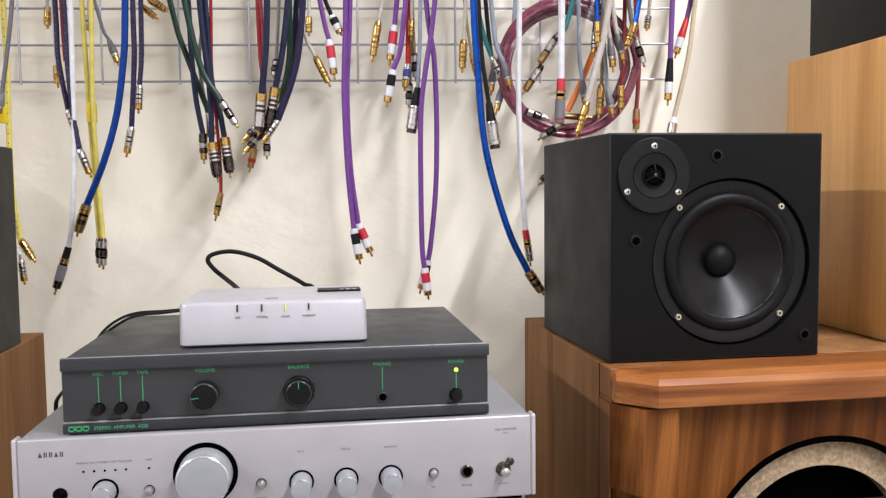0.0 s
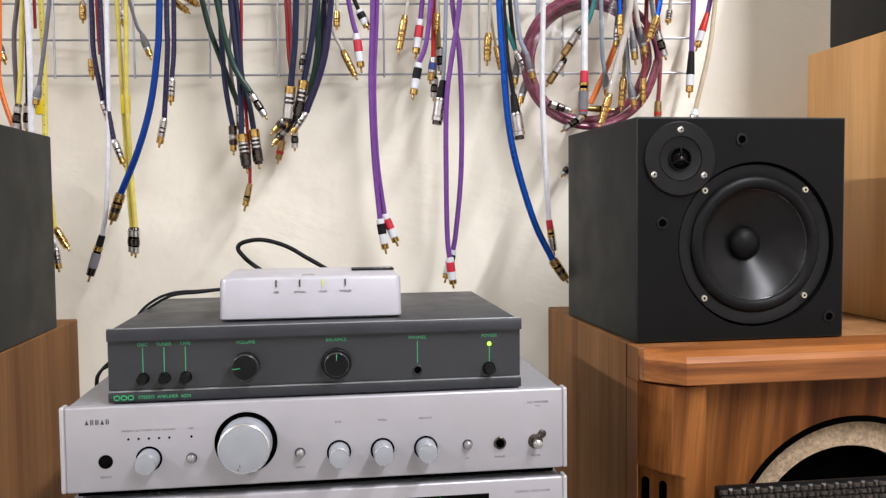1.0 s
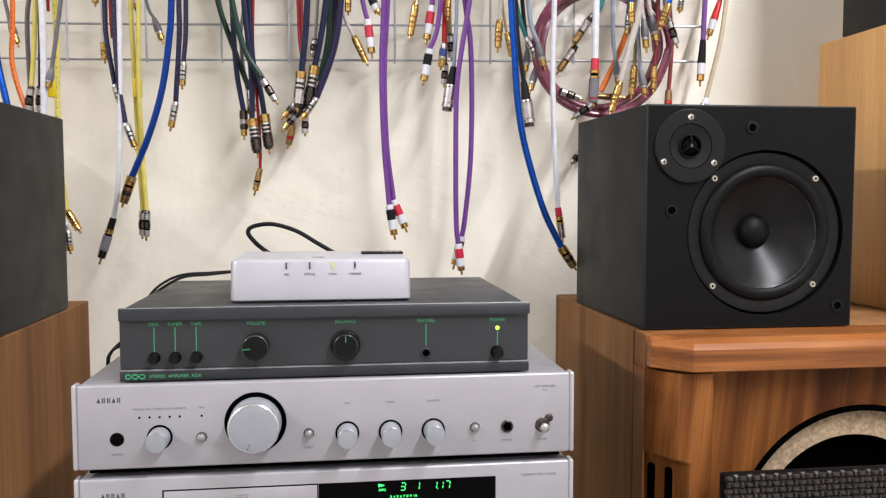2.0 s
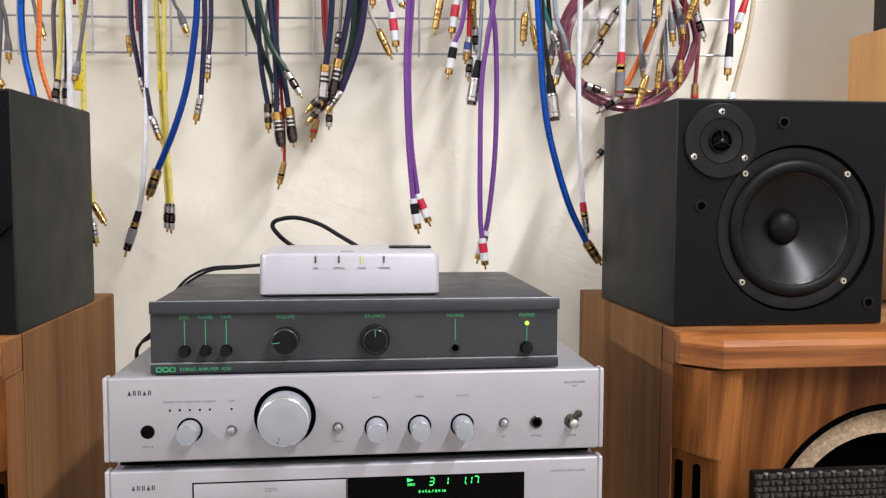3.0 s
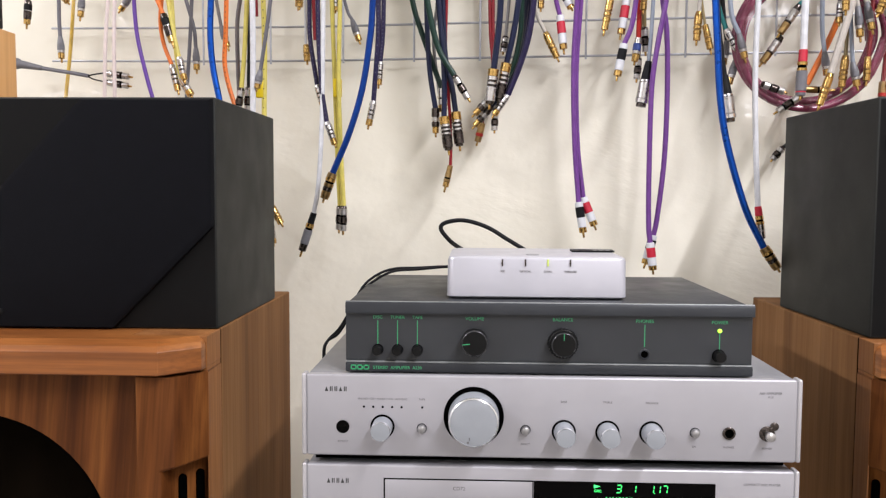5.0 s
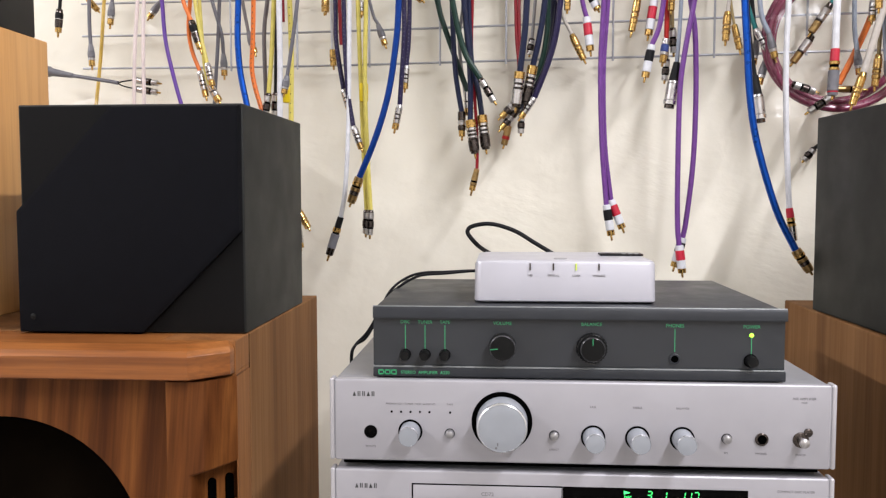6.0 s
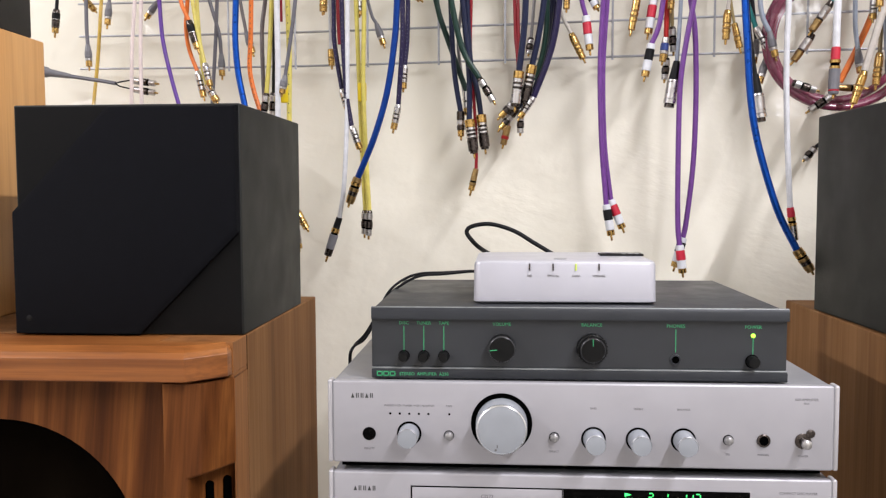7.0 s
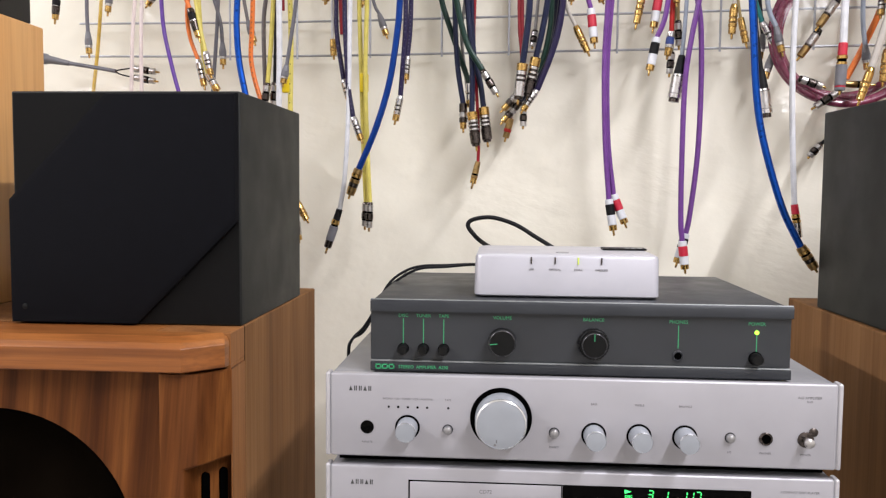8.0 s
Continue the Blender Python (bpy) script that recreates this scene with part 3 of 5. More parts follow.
# Raised paler ring, added to draw the highlight line where cone meets surround.
part("cone_edge", ring((wx, WY + 0.0018, wz), (0, -1, 0), [(-0.0020, 0.0598), (0.0012, 0.0598), (0.0016, 0.0590), (0.0010, 0.0583), (-0.0020, 0.0580)], 72), EDGE_HIGHLIGHT, wo, "thin paler ring for the highlight at the cone rim")
part("dust_cap", bm, RUBBER, wo, "matt black dust cap")
for u, v in ((0.399, 1.048), (0.512, 1.048), (0.512, 0.935), (0.399, 0.9345)):
    hex_screw(u, WY + 0.0004, v, 0.0033, wo)
# tweeter
tx, tz = 0.3696, 1.0812
tw = part("tweeter", lathe((tx, Y0, tz), (0, -1, 0), [(-0.0005, 0.0385), (0.0022, 0.0385), (0.003, 0.0375), (0.003, 0.0235), (0.0018, 0.0230), (0.0018, 0.0225), (0.0026, 0.0222), (0.0012, 0.014), (0.0012, 0.0005)], 64), FLANGE, sp, "round black tweeter plate")
part("throat", lathe((tx, Y0 - 0.0013, tz), (0, -1, 0), [(-0.0005, 0.0125), (0.0004, 0.0125), (0.0004, 0.0105)], 40), HOLE, tw)
part("throat_ring", ring((tx, Y0 - 0.0012, tz), (0, -1, 0), [(0, 0.0125), (0.0020, 0.0122), (0.0020, 0.0112), (0, 0.0108)], 40), RUBBER, tw)
part("dome", lathe((tx, Y0 - 0.0016, tz), (0, -1, 0), [(0, 0.0082), (0.0012, 0.0072), (0.0022, 0.0048), (0.0026, 0.0006)], 32), DISPLAY, tw, "glossy dark dome")
bm = None
for a in (90, 210, 330):
    c, q = math.cos(radians(a)), math.sin(radians(a))
    bm = tube([(tx, Y0 - 0.0052, tz), (tx + 0.006 * c, Y0 - 0.0052, tz + 0.006 * q), (tx + 0.0118 * c, Y0 - 0.0030, tz + 0.0118 * q)], 0.0008, 6, 3, bm)
part("phase_guard", bm, RUBBER, tw, "three-armed guard")
part("phase_plug", lathe((tx, Y0 - 0.005, tz), (0, -1, 0), [(0, 0.0020), (0.001, 0.0020), (0.0016, 0.001)], 20), GUN, tw, "small metal centre plug")
for u, v in ((0.3695, 1.111), (0.341, 1.0648), (0.3955, 1.064)):
    screw(u, Y0 - 0.0022, v, 0.0034, tw)
for u, v in ((0.438, 1.1012), (0.351, 1.0147), (0.539, 0.912)):
    so = part("grille_socket", ring((u, Y0, v), (0, -1, 0), [(-0.0005, 0.0068), (0.0012, 0.0066), (0.0014, 0.0042), (-0.0005, 0.0036)], 28), FLANGE, sp, "round grille peg socket")
    part("socket_hole", lathe((u, Y0, v), (0, -1, 0), [(-0.0004, 0.0040), (0.0004, 0.0040)], 24), HOLE, so)

sp = thing("bookshelf_speaker", "black bookshelf speaker behind a cut-cornered cloth grille on the walnut cabinet", "speaker", (-0.446, 0.248, CAB_TOP), "small black speakers")
bookshelf_cabinet(sp, -0.5635, -0.3275, 0.124, 0.369)
b = bmesh.new()
rows = []
for y, straight, slant in ((0.1235, 0.0, 0.0), (0.1170, 0.0, 0.0), (0.1150, 0.0010, 0.0050), (0.1140, 0.0030, 0.0085)):
    x0, x1, z0, z1 = -0.5645 + straight, -0.3295 - straight, 0.8905 + straight, 1.1220 - straight
    k = 0.1045 - straight + slant * 0.6
    rows.append([b.verts.new((u, y, v)) for u, v in ((x0, z0), (x1 - k, z0), (x1, z0 + k), (x1, z1), (x0 + k * 0.98, z1), (x0, z1 - k * 1.02))])
for r0, r1 in zip(rows, rows[1:]):
    for k in range(6):
        b.faces.new((r0[k], r0[(k + 1) % 6], r1[(k + 1) % 6], r1[k]))
b.faces.new(rows[0][::-1])
b.faces.new(rows[-1])
part("grille", b, CLOTH, sp, "black cloth grille with two cut corners")
part("badge", lathe((-0.5485, 0.1140, 0.907), (0, -1, 0), [(-0.001, 0.003), (0.0006, 0.003), (0.001, 0.002)], 20), FLANGE, sp, "tiny dark round badge")

# beech boxes behind, each with a black box on top
for s, inner, bk, top, high in ((1, 0.676, 0.386, 1.2400, 1.62), (-1, 0.657, 0.354, 1.2305, 1.295)):
    bx = thing("beech_speaker", "beech veneered speaker cabinet standing on the walnut cabinet", "speaker", (s * (inner + 0.075), bk - 0.12, CAB_TOP), "beech speaker cabinets")
    part("body", box(s * inner, s * (inner + 0.150), bk - 0.24, bk, CAB_TOP + 0.0005, top, 0.0015, 2), BEECH, bx)
    part("grille", box(s * (inner + 0.006), s * (inner + 0.144), bk - 0.2485, bk - 0.2403, CAB_TOP + 0.006, top - 0.006, 0.003), CLOTH, bx)
    bl = thing("black_speaker", "black box speaker standing on a beech cabinet", "speaker", (s * (inner + 0.075), bk - 0.15, top), "black boxes on the beech cabinets")
    part("cabinet", box(s * (inner + 0.001), s * (inner + 0.149), bk - 0.23, bk - (0.050 if s > 0 else 0.026), top + 0.0003, high, 0.002, 2), VINYL, bl)
    part("baffle", box(s * (inner + 0.005), s * (inner + 0.145), bk - 0.234, bk - 0.2303, top + 0.003, high - 0.004, 0.001, 1), BAFFLE, bl)


# ---- the stack of components ----
rack = thing("audio_rack", "plain black rack that carries the components", "rack", (0, 0.16, 0))
part("shelf", box(-0.225, 0.225, 0.0, 0.34, 0.680, 0.700, 0.002), KNOB_BLACK, rack)
for u in (-0.205, 0.205):
    for v in (0.02, 0.32):
        part("leg", box(u - 0.012, u + 0.012, v - 0.012, v + 0.012, 0.0, 0.6798, 0.002), KNOB_BLACK, rack)


def silver_component(name, label, z0, z1):
    """A full-width silver unit: steel case, front panel between two end caps, feet."""
    ob = thing(name, label, "hi-fi unit", (0, 0.14, z0 - 0.0075), "silver components in the stack")
    part("case", box(-0.2120, 0.2120, 0.0085, 0.285, z0 + 0.001, z1 - 0.0010, 0.0025, 3), CASE_GREY, ob, "grey steel case")
    part("front_panel", box(-0.2111, 0.2111, 0.0, 0.0083, z0, z1, 0.0018, 3), SILVER, ob, "satin silver front panel")
    for s in (-1, 1):
        part("end_cap", box(s * 0.2116, s * 0.2158, 0.0006, 0.014, z0 - 0.0002, z1 + 0.0002, 0.0016, 3), SILVER_EDGE, ob, "rounded silver end cap")
        part("seam", box(s * 0.2110, s * 0.2117, 0.0012, 0.009, z0 + 0.001, z1 - 0.001), CASE_GREY, ob)
    for u in (-0.17, 0.17):
        for v in (0.045, 0.25):
            part("foot", lathe((u, v, z0 - 0.0075), (0, 0, 1), [(0, 0.014), (0.0088, 0.016)], 20), RUBBER, ob)
    # Black filler that puts the shade under the unit into its colour.
    part("gap_shade_block", box(-0.206, 0.206, 0.0135, 0.27, z0 - 0.0066, z0 + 0.0008), HOLE, ob, "black block standing in for the shade under the unit")
    return ob


def turning_knob(parent, x, z, r, length, collar, material=None):
    k = part("knob", lathe((x, -0.0005, z), (0, -1, 0), [(0, r * 1.02), (length * 0.82 - 0.0012, r * 0.985), (length * 0.82 - 0.0004, r * 0.965), (length * 0.82, r * 0.92), (length * 0.82 + 0.0004, r * 0.5), (length * 0.82 + 0.0005, 0.0002)], 56), material or SILVER_KNOB, parent, "round pale silver knob")
    e = length * 0.82
    # Bright ring added so that a highlight line outlines the knob face.
    part("knob_rim", ring((x, -0.0005, z), (0, -1, 0), [(e - 0.0014, r * 0.990), (e - 0.0003, r * 0.968), (e + 0.0003, r * 0.925), (e - 0.0014, r * 0.90)], 56), KNOB_RIM, k, "bright metal ring for the edge highlight of the knob")
    part("knob_recess", ring((x, 0, z), (0, -1, 0), [(-0.001, collar), (0.0004, collar), (0.0004, r * 0.9), (-0.001, r * 0.9)], 56), HOLE, k, "black recess round the knob")
    return k


def push_button(parent, x, y, z, r, length, material, label=""):
    if material is KNOB_BLACK:
        outline = [(-0.0005, r), (length * 0.90, r * 0.97), (length, r * 0.86), (length + 0.0001, 0.0002)]
    else:
        outline = [(-0.0005, r), (length * 0.55, r), (length * 0.85, r * 0.85), (length, r * 0.45), (length + 0.0002, 0.0002)]
    b = part("button", lathe((x, y, z), (0, -1, 0), outline, 32), material, parent, label)
    part("button_recess", ring((x, y, z), (0, -1, 0), [(-0.001, r * 1.16), (0.00035, r * 1.16), (0.00035, r * 0.9), (-0.001, r * 0.9)], 32), HOLE, b)
    return b


def socket(parent, x, y, z, r):
    s = part("headphone_socket", ring((x, y, z), (0, -1, 0), [(-0.001, r), (0.0012, r), (0.0016, r * 0.9), (0.0016, r * 0.7), (-0.001, r * 0.6)], 32), DARK_TRIM if y > 0.005 else GUN, parent, "dark headphone socket")
    part("socket_hole", lathe((x, y, z), (0, -1, 0), [(-0.001, r * 0.68), (0.0004, r * 0.68)], 24), HOLE, s)


def maker_mark(parent, x, y, z, w, h, material):
    """The maker's mark as plain strokes."""
    b = None
    for k in range(5):
        u = x - w / 2 + w * (k + 0.5) / 5
        g = w / 5 * 0.36
        if k % 3 == 0:
            b = prism([(u - g, z - h / 2), (u + g, z - h / 2), (u, z + h / 2)], "y", y - 0.0002, y + 0.0004, bm=b)
        else:
            b = box(u - g * 0.8, u - g * 0.2, y - 0.0002, y + 0.0004, z - h / 2, z + h / 2, bm=b)
            b = box(u + g * 0.3, u + g * 0.8, y - 0.0002, y + 0.0004, z - h / 2, z + h / 2, bm=b)
    part("maker_mark", b, material, parent)


# integrated amplifier
am = silver_component("amplifier", "silver hi-fi amplifier with pale knobs on a disc player", 0.8, 0.872)
maker_mark(am, -0.1855, 0.0, 0.8592, 0.0205, 0.0042, BLACK_INK)
rw = part("remote_window", lathe((-0.1795, 0.0, 0.8257), (0, -1, 0), [(-0.001, 0.0058), (0.0003, 0.0058), (0.0004, 0.0055)], 36), DISPLAY, am, "round black remote window")
for k in range(5):
    part("indicator", lathe((-0.161 + 0.00825 * k, 0.0, 0.8437), (0, -1, 0), [(-0.0005, 0.0010), (0.0002, 0.0010)], 12), HOLE, am)
part("indicator", lathe((-0.110, 0.0, 0.8437), (0, -1, 0), [(-0.0005, 0.0010), (0.0002, 0.0010)], 12), HOLE, am)
turning_knob(am, -0.1447, 0.8264, 0.0087, 0.0205, 0.0106)
vk = turning_knob(am, -0.0652, 0.8364, 0.0216, 0.0250, 0.0262)
part("pointer_dimple", lathe((-0.0700, -0.0211, 0.8195), (0, -1, 0), [(-0.0004, 0.0011), (0.0002, 0.0010)], 12), GREY_INK, vk)
part("pointer_line", box(-0.0692, -0.0682, -0.0213, -0.0209, 0.8212, 0.8240), GREY_INK, vk)
for u in (0.0128, 0.0503, 0.0880):
    turning_knob(am, u, 0.8243, 0.0086, 0.0235, 0.0104)
for u in (-0.1103, -0.0203, 0.1251):
    push_button(am, u, 0.0, 0.8252, 0.0038, 0.0052, BUTTON_GREY, "small domed silver button")
socket(am, 0.1540, 0.0, 0.8252, 0.0055)
sw = part("power_switch", lathe((0.1862, 0.0, 0.8253), (0, -1, 0), [(-0.0005, 0.0066), (0.0006, 0.0066), (0.0010, 0.0058), (0.0012, 0.0030)], 32), GUN, am, "power toggle with a round metal collar")
part("toggle", lathe((0.1862, -0.001, 0.8256), (0.02, -1, -0.10), [(0, 0.0022), (0.004, 0.0030), (0.0070, 0.0042), (0.0090, 0.0040), (0.0104, 0.0022), (0.0106, 0.0003)], 24), CHROME_SATIN, sw, "silver toggle tip")
part("power_lamp", lathe((0.1922, 0.0, 0.8318), (0, -1, 0), [(-0.0005, 0.0036), (0.0012, 0.0036), (0.0020, 0.0022), (0.0021, 0.0003)], 24), GUN, am, "small grey lamp")
for words, u, v, h in (("A65 AMPLIFIER", 0.1885, 0.8603, 0.0030), ("PLUS", 0.1885, 0.8570, 0.0022), ("BASS", 0.0125, 0.8505, 0.0025), ("TREBLE", 0.0500, 0.8505, 0.0025),
                       ("BALANCE", 0.0880, 0.8505, 0.0025), ("DIRECT", -0.0203, 0.8127, 0.0024), ("SP2", 0.1247, 0.8128, 0.0024), ("PHONES", 0.1540, 0.8128, 0.0025),
                       ("POWER", 0.1866, 0.8123, 0.0025), ("TAPE", -0.1103, 0.8507, 0.0024), ("REMOTE", -0.1795, 0.8127, 0.0024),
                       ("PHONO / CD / TUNER / VCR / AUX/DVD", -0.1445, 0.8507, 0.0024)):
    lettering("lettering", words, u, 0.0, v, h, GREY_INK, am)

# disc player
cd = silver_component("disc_player", "silver compact disc player with a lit green display under the amplifier", 0.7200, 0.7920)
maker_mark(cd, -0.1840, 0.0, 0.7775, 0.0205, 0.0042, BLACK_INK)
tray = part("disc_tray", box(-0.1425, -0.0135, -0.0006, 0.003, 0.752, 0.7795, 0.0006, 2), SILVER, cd, "silver disc tray front")
part("tray_gap", box(-0.1437, -0.0128, -0.0003, 0.0004, 0.7508, 0.7806), HOLE, tray)
lettering("lettering", "CD72", -0.0775, -0.0006, 0.7722, 0.0045, GREY_INK, tray)
dp = part("display", box(-0.0125, 0.1440, -0.0005, 0.003, 0.7505, 0.7805, 0.0004, 1), DISPLAY, cd, "black display window")
part("play_mark", prism([(0.0395, 0.7750), (0.0395, 0.7782), (0.0450, 0.7766)], "y", -0.0008, -0.0004), DIGIT, dp, "lit green triangle")
lettering("display_word", "DISC", 0.0430, -0.0006, 0.7725, 0.0030, DIGIT, dp)
SEGS = {"3": "abgcd", "1": "bc", "7": "abc"}


def digit(ch, x, z, w, h):
    t = 0.0007
    lean = 0.12
    b = None
    for sname in SEGS[ch]:
        if sname in "agd":
            zz = {"a": z + h / 2, "g": z, "d": z - h / 2}[sname]
            u0, u1, v0, v1 = x - w / 2 + t, x + w / 2 - t, zz - t / 2, zz + t / 2
        else:
            u = x + w / 2 if sname in "bc" else x - w / 2
            v0, v1 = (z + t * 0.8, z + h / 2 - t * 0.8) if sname in "bf" else (z - h / 2 + t * 0.8, z - t * 0.8)
            u0, u1 = u - t / 2, u + t / 2
        b = box(u0, u1, -0.0008, -0.0004, v0, v1, bm=b)
    for v in b.verts:
        v.co.x += (v.co.z - z) * lean
    part("display_digit", b, DIGIT, dp, "lit green digit")


for ch, u in (("3", 0.0610), ("1", 0.0735), ("1", 0.0890), ("1", 0.0945), ("7", 0.1005)):
    digit(ch, u, 0.7748, 0.0042, 0.0066)
part("display_point", box(0.0915, 0.0921, -0.0008, -0.0004, 0.7712, 0.7718), DIGIT, dp)
lettering("display_numbers", "3 4 5 6 7 8 9 10", 0.0615, -0.0006, 0.7660, 0.0030, DIGIT, dp, wide=1.25)
lettering("lettering", "COMPACT DISC PLAYER", 0.1835, 0.0, 0.7803, 0.0029, GREY_INK, cd)

# dark grey stereo amplifier
q = thing("stereo_amplifier", "charcoal slimline stereo amplifier with green lettering on the silver amplifier", "hi-fi unit", (-0.002, 0.13, 0.872))
QX0, QX1, QY = -0.1785, 0.1755, 0.0125
part("case", box(QX0 + 0.001, QX1 - 0.001, QY + 0.006, 0.258, 0.8735, 0.9335, 0.0012, 2), DARK_GREY, q)
part("front_panel", box(QX0, QX1, QY, QY + 0.0058, 0.8822, 0.9243, 0.0004, 1), DARK_GREY, q)
lip = [(QY - 0.0042, 0.9246), (QY - 0.0042, 0.9325), (QY - 0.0030, 0.9346), (QY - 0.0005, 0.9350), (QY + 0.0056, 0.9338), (QY + 0.0056, 0.9246)]
b = bmesh.new()
ends = [[b.verts.new((u, v, w)) for v, w in lip] for u in (QX0 + 0.0002, QX1 + 0.0006)]
for k in range(len(lip)):
    b.faces.new((ends[0][k], ends[0][(k + 1) % len(lip)], ends[1][(k + 1) % len(lip)], ends[1][k]))
b.faces.new(ends[0])
b.faces.new(ends[1])
part("top_lip", b, DARK_TRIM, q, "charcoal lip along the top edge")
# Pale strip: worn lip edge, with its highlight put into the colour.
part("worn_edge", tube([(QX0 + 0.0004, QY - 0.0024, 0.9347), (QX1 + 0.0004, QY - 0.0024, 0.9347)], 0.0007, 8), TRIM_LINE, q, "thin worn edge with its highlight in a paler colour")
part("bottom_rail", box(QX0 + 0.0001, QX1 + 0.0004, QY - 0.0036, QY + 0.0058, 0.8726, 0.8808, 0.0010, 2), DARK_TRIM, q)
part("trim_line", box(QX0 + 0.0002, QX1 + 0.0003, QY - 0.0030, QY + 0.004, 0.8809, 0.8820, 0.0003, 1), TRIM_LINE, q, "thin worn line")
for u in (QX0 + 0.0001, QX1 - 0.0003):
    part("end_screw", lathe((u, QY + 0.002, 0.929), (1 if u > 0 else -1, 0, 0), [(-0.0010, 0.0022), (0.0005, 0.0019)], 16), GUN, q)
for words, u in (("DISC", -0.1502), ("TUNER", -0.1328), ("TAPE", -0.1153)):
    lettering("lettering", words, u, QY, 0.9206, 0.0040, GREEN_INK, q)
    part("guide_line", box(u - 0.0003, u + 0.0003, QY - 0.0002, QY + 0.0003, 0.8966, 0.9180), GREEN_INK, q)
    push_button(q, u, QY, 0.8918, 0.0043, 0.0095, KNOB_BLACK, "round black push button")
for words, u in (("VOLUME", -0.0650), ("BALANCE", 0.0120), ("PHONES", 0.0830), ("POWER", 0.1475)):
    lettering("lettering", words, u, QY, 0.9200 - 0.006 * max(0, u) * 1.2, 0.0041, GREEN_INK, q)
part("guide_line", box(0.0827, 0.0833, QY - 0.0002, QY + 0.0003, 0.8970, 0.9165), GREEN_INK, q)
part("guide_line", box(0.1472, 0.1478, QY - 0.0002, QY + 0.0003, 0.8955, 0.9095), GREEN_INK, q)


def dark_knob(x, z, r, length, angle):
    k = part("knob", lathe((x, QY, z), (0, -1, 0), [(-0.0005, r), (length - 0.0010, r * 0.97), (length, r * 0.90), (length + 0.0001, 0.0003)], 48), KNOB_BLACK, q, "round black knob")
    b = box(-0.0003, 0.0003, -length - 0.0004, -length + 0.0002, r * 0.35, r * 0.90)
    bmesh.ops.transform(b, verts=b.verts, matrix=Matrix.Translation((x, QY, z)) @ Matrix.Rotation(radians(angle), 4, "Y"))
    # Ring in a lighter black puts the highlight round the knob face.
    part("knob_edge", ring((x, QY, z), (0, -1, 0), [(length - 0.0012, r * 0.985), (length - 0.0002, r * 0.955), (length + 0.0003, r * 0.90), (length - 0.0012, r * 0.88)], 48), EDGE_HIGHLIGHT, k, "paler, shinier ring for the edge highlight")
    part("pointer", b, GREEN_INK, k, "green pointer line")
    return k


dark_knob(-0.0650, 0.9000, 0.0117, 0.0115, -96)
bk = dark_knob(0.0120, 0.8998, 0.0110, 0.0125, 0)
bm = lathe((0.0120, QY, 0.8998), (0, -1, 0), [(-0.0005, 0.0125), (0.0068, 0.0125), (0.0072, 0.0120), (0.0073, 0.0003)], 48)
for k in range(28):
    a = math.tau * k / 28
    lathe((0.0120 + 0.0126 * math.cos(a), QY, 0.8998 + 0.0126 * math.sin(a)), (0, -1, 0), [(0, 0.0007), (0.0066, 0.0007)], 6, bm)
part("ribbed_collar", bm, KNOB_BLACK, bk, "ribbed black collar")
socket(q, 0.0830, QY, 0.8905, 0.0048)
push_button(q, 0.1470, QY, 0.8898, 0.0050, 0.0085, KNOB_BLACK, "round black power button")
part("power_lamp", lathe((0.1474, QY, 0.9118), (0, -1, 0), [(-0.0005, 0.0018), (0.0008, 0.0018), (0.0017, 0.0012), (0.0020, 0.0002)], 20), LED_GREEN, q, "lit yellow-green lamp")
# the maker's mark as plain outlined blocks
b = None
for k in range(3):
    u = -0.1738 + 0.0056 * k
    for u0, u1, v0, v1 in ((0, 0.0052, 0, 0.0010), (0, 0.0052, 0.0034, 0.0044), (0, 0.0010, 0, 0.0044), (0.0042, 0.0052, 0, 0.0044)):
        b = box(u + u0, u + u1, QY - 0.0039, QY - 0.0030, 0.8745 + v0, 0.8745 + v1, bm=b)
part("maker_mark", b, GREEN_INK, q)
lettering("lettering", "STEREO  AMPLIFIER  A230", -0.1325, QY - 0.0036, 0.8765, 0.0038, GREEN_INK, q)

# small converter box
d = thing("converter_box", "small pale silver converter box on the charcoal amplifier", "hi-fi unit", (-0.009, 0.10, 0.935))
plan = [(-0.0905, 0.0435), (0.0725, 0.0420), (0.0725, 0.158), (-0.0905, 0.158)]
b = bmesh.new()
rows = []
R = 0.007
for z, inset in ((0.9350, 0.0015), (0.9362, 0.0), (0.9690, 0.0006), (0.9712, 0.0014), (0.9724, 0.0034), (0.9729, 0.0064)):
    row = []
    x0, x1, y0, y1 = -0.0905 + inset, 0.0725 - inset, 0.0430 + inset, 0.158 - inset
    for cx, cy, a0 in ((x1 - R, y1 - R, 0), (x0 + R, y1 - R, 90), (x0 + R, y0 + R, 180), (x1 - R, y0 + R, 270)):
        for k in range(6):
            a = radians(a0 + 18 * k)
            row.append(b.verts.new((cx + R * math.cos(a), cy + R * math.sin(a), z)))
    rows.append(row)
for r0, r1 in zip(rows, rows[1:]):
    for k in range(24):
        b.faces.new((r0[k], r0[(k + 1) % 24], r1[(k + 1) % 24], r1[k]))
b.faces.new(rows[0][::-1])
b.faces.new(rows[-1])
part("shell", b, DAC_SHELL, d)
for words, u, lit in (("USB", -0.0402, False), ("OPTICAL", -0.0193, False), ("COAX", 0.0010, True), ("WIRELESS", 0.0213, False)):
    part("indicator_slot", box(u - 0.0006, u + 0.0006, 0.0426, 0.0462, 0.9640, 0.9702), LED_COAX if lit else GUN, d, "lit yellow-green slot" if lit else "dark slot")
    lettering("lettering", words, u, 0.0432, 0.9592, 0.0026, GREY_INK, d)
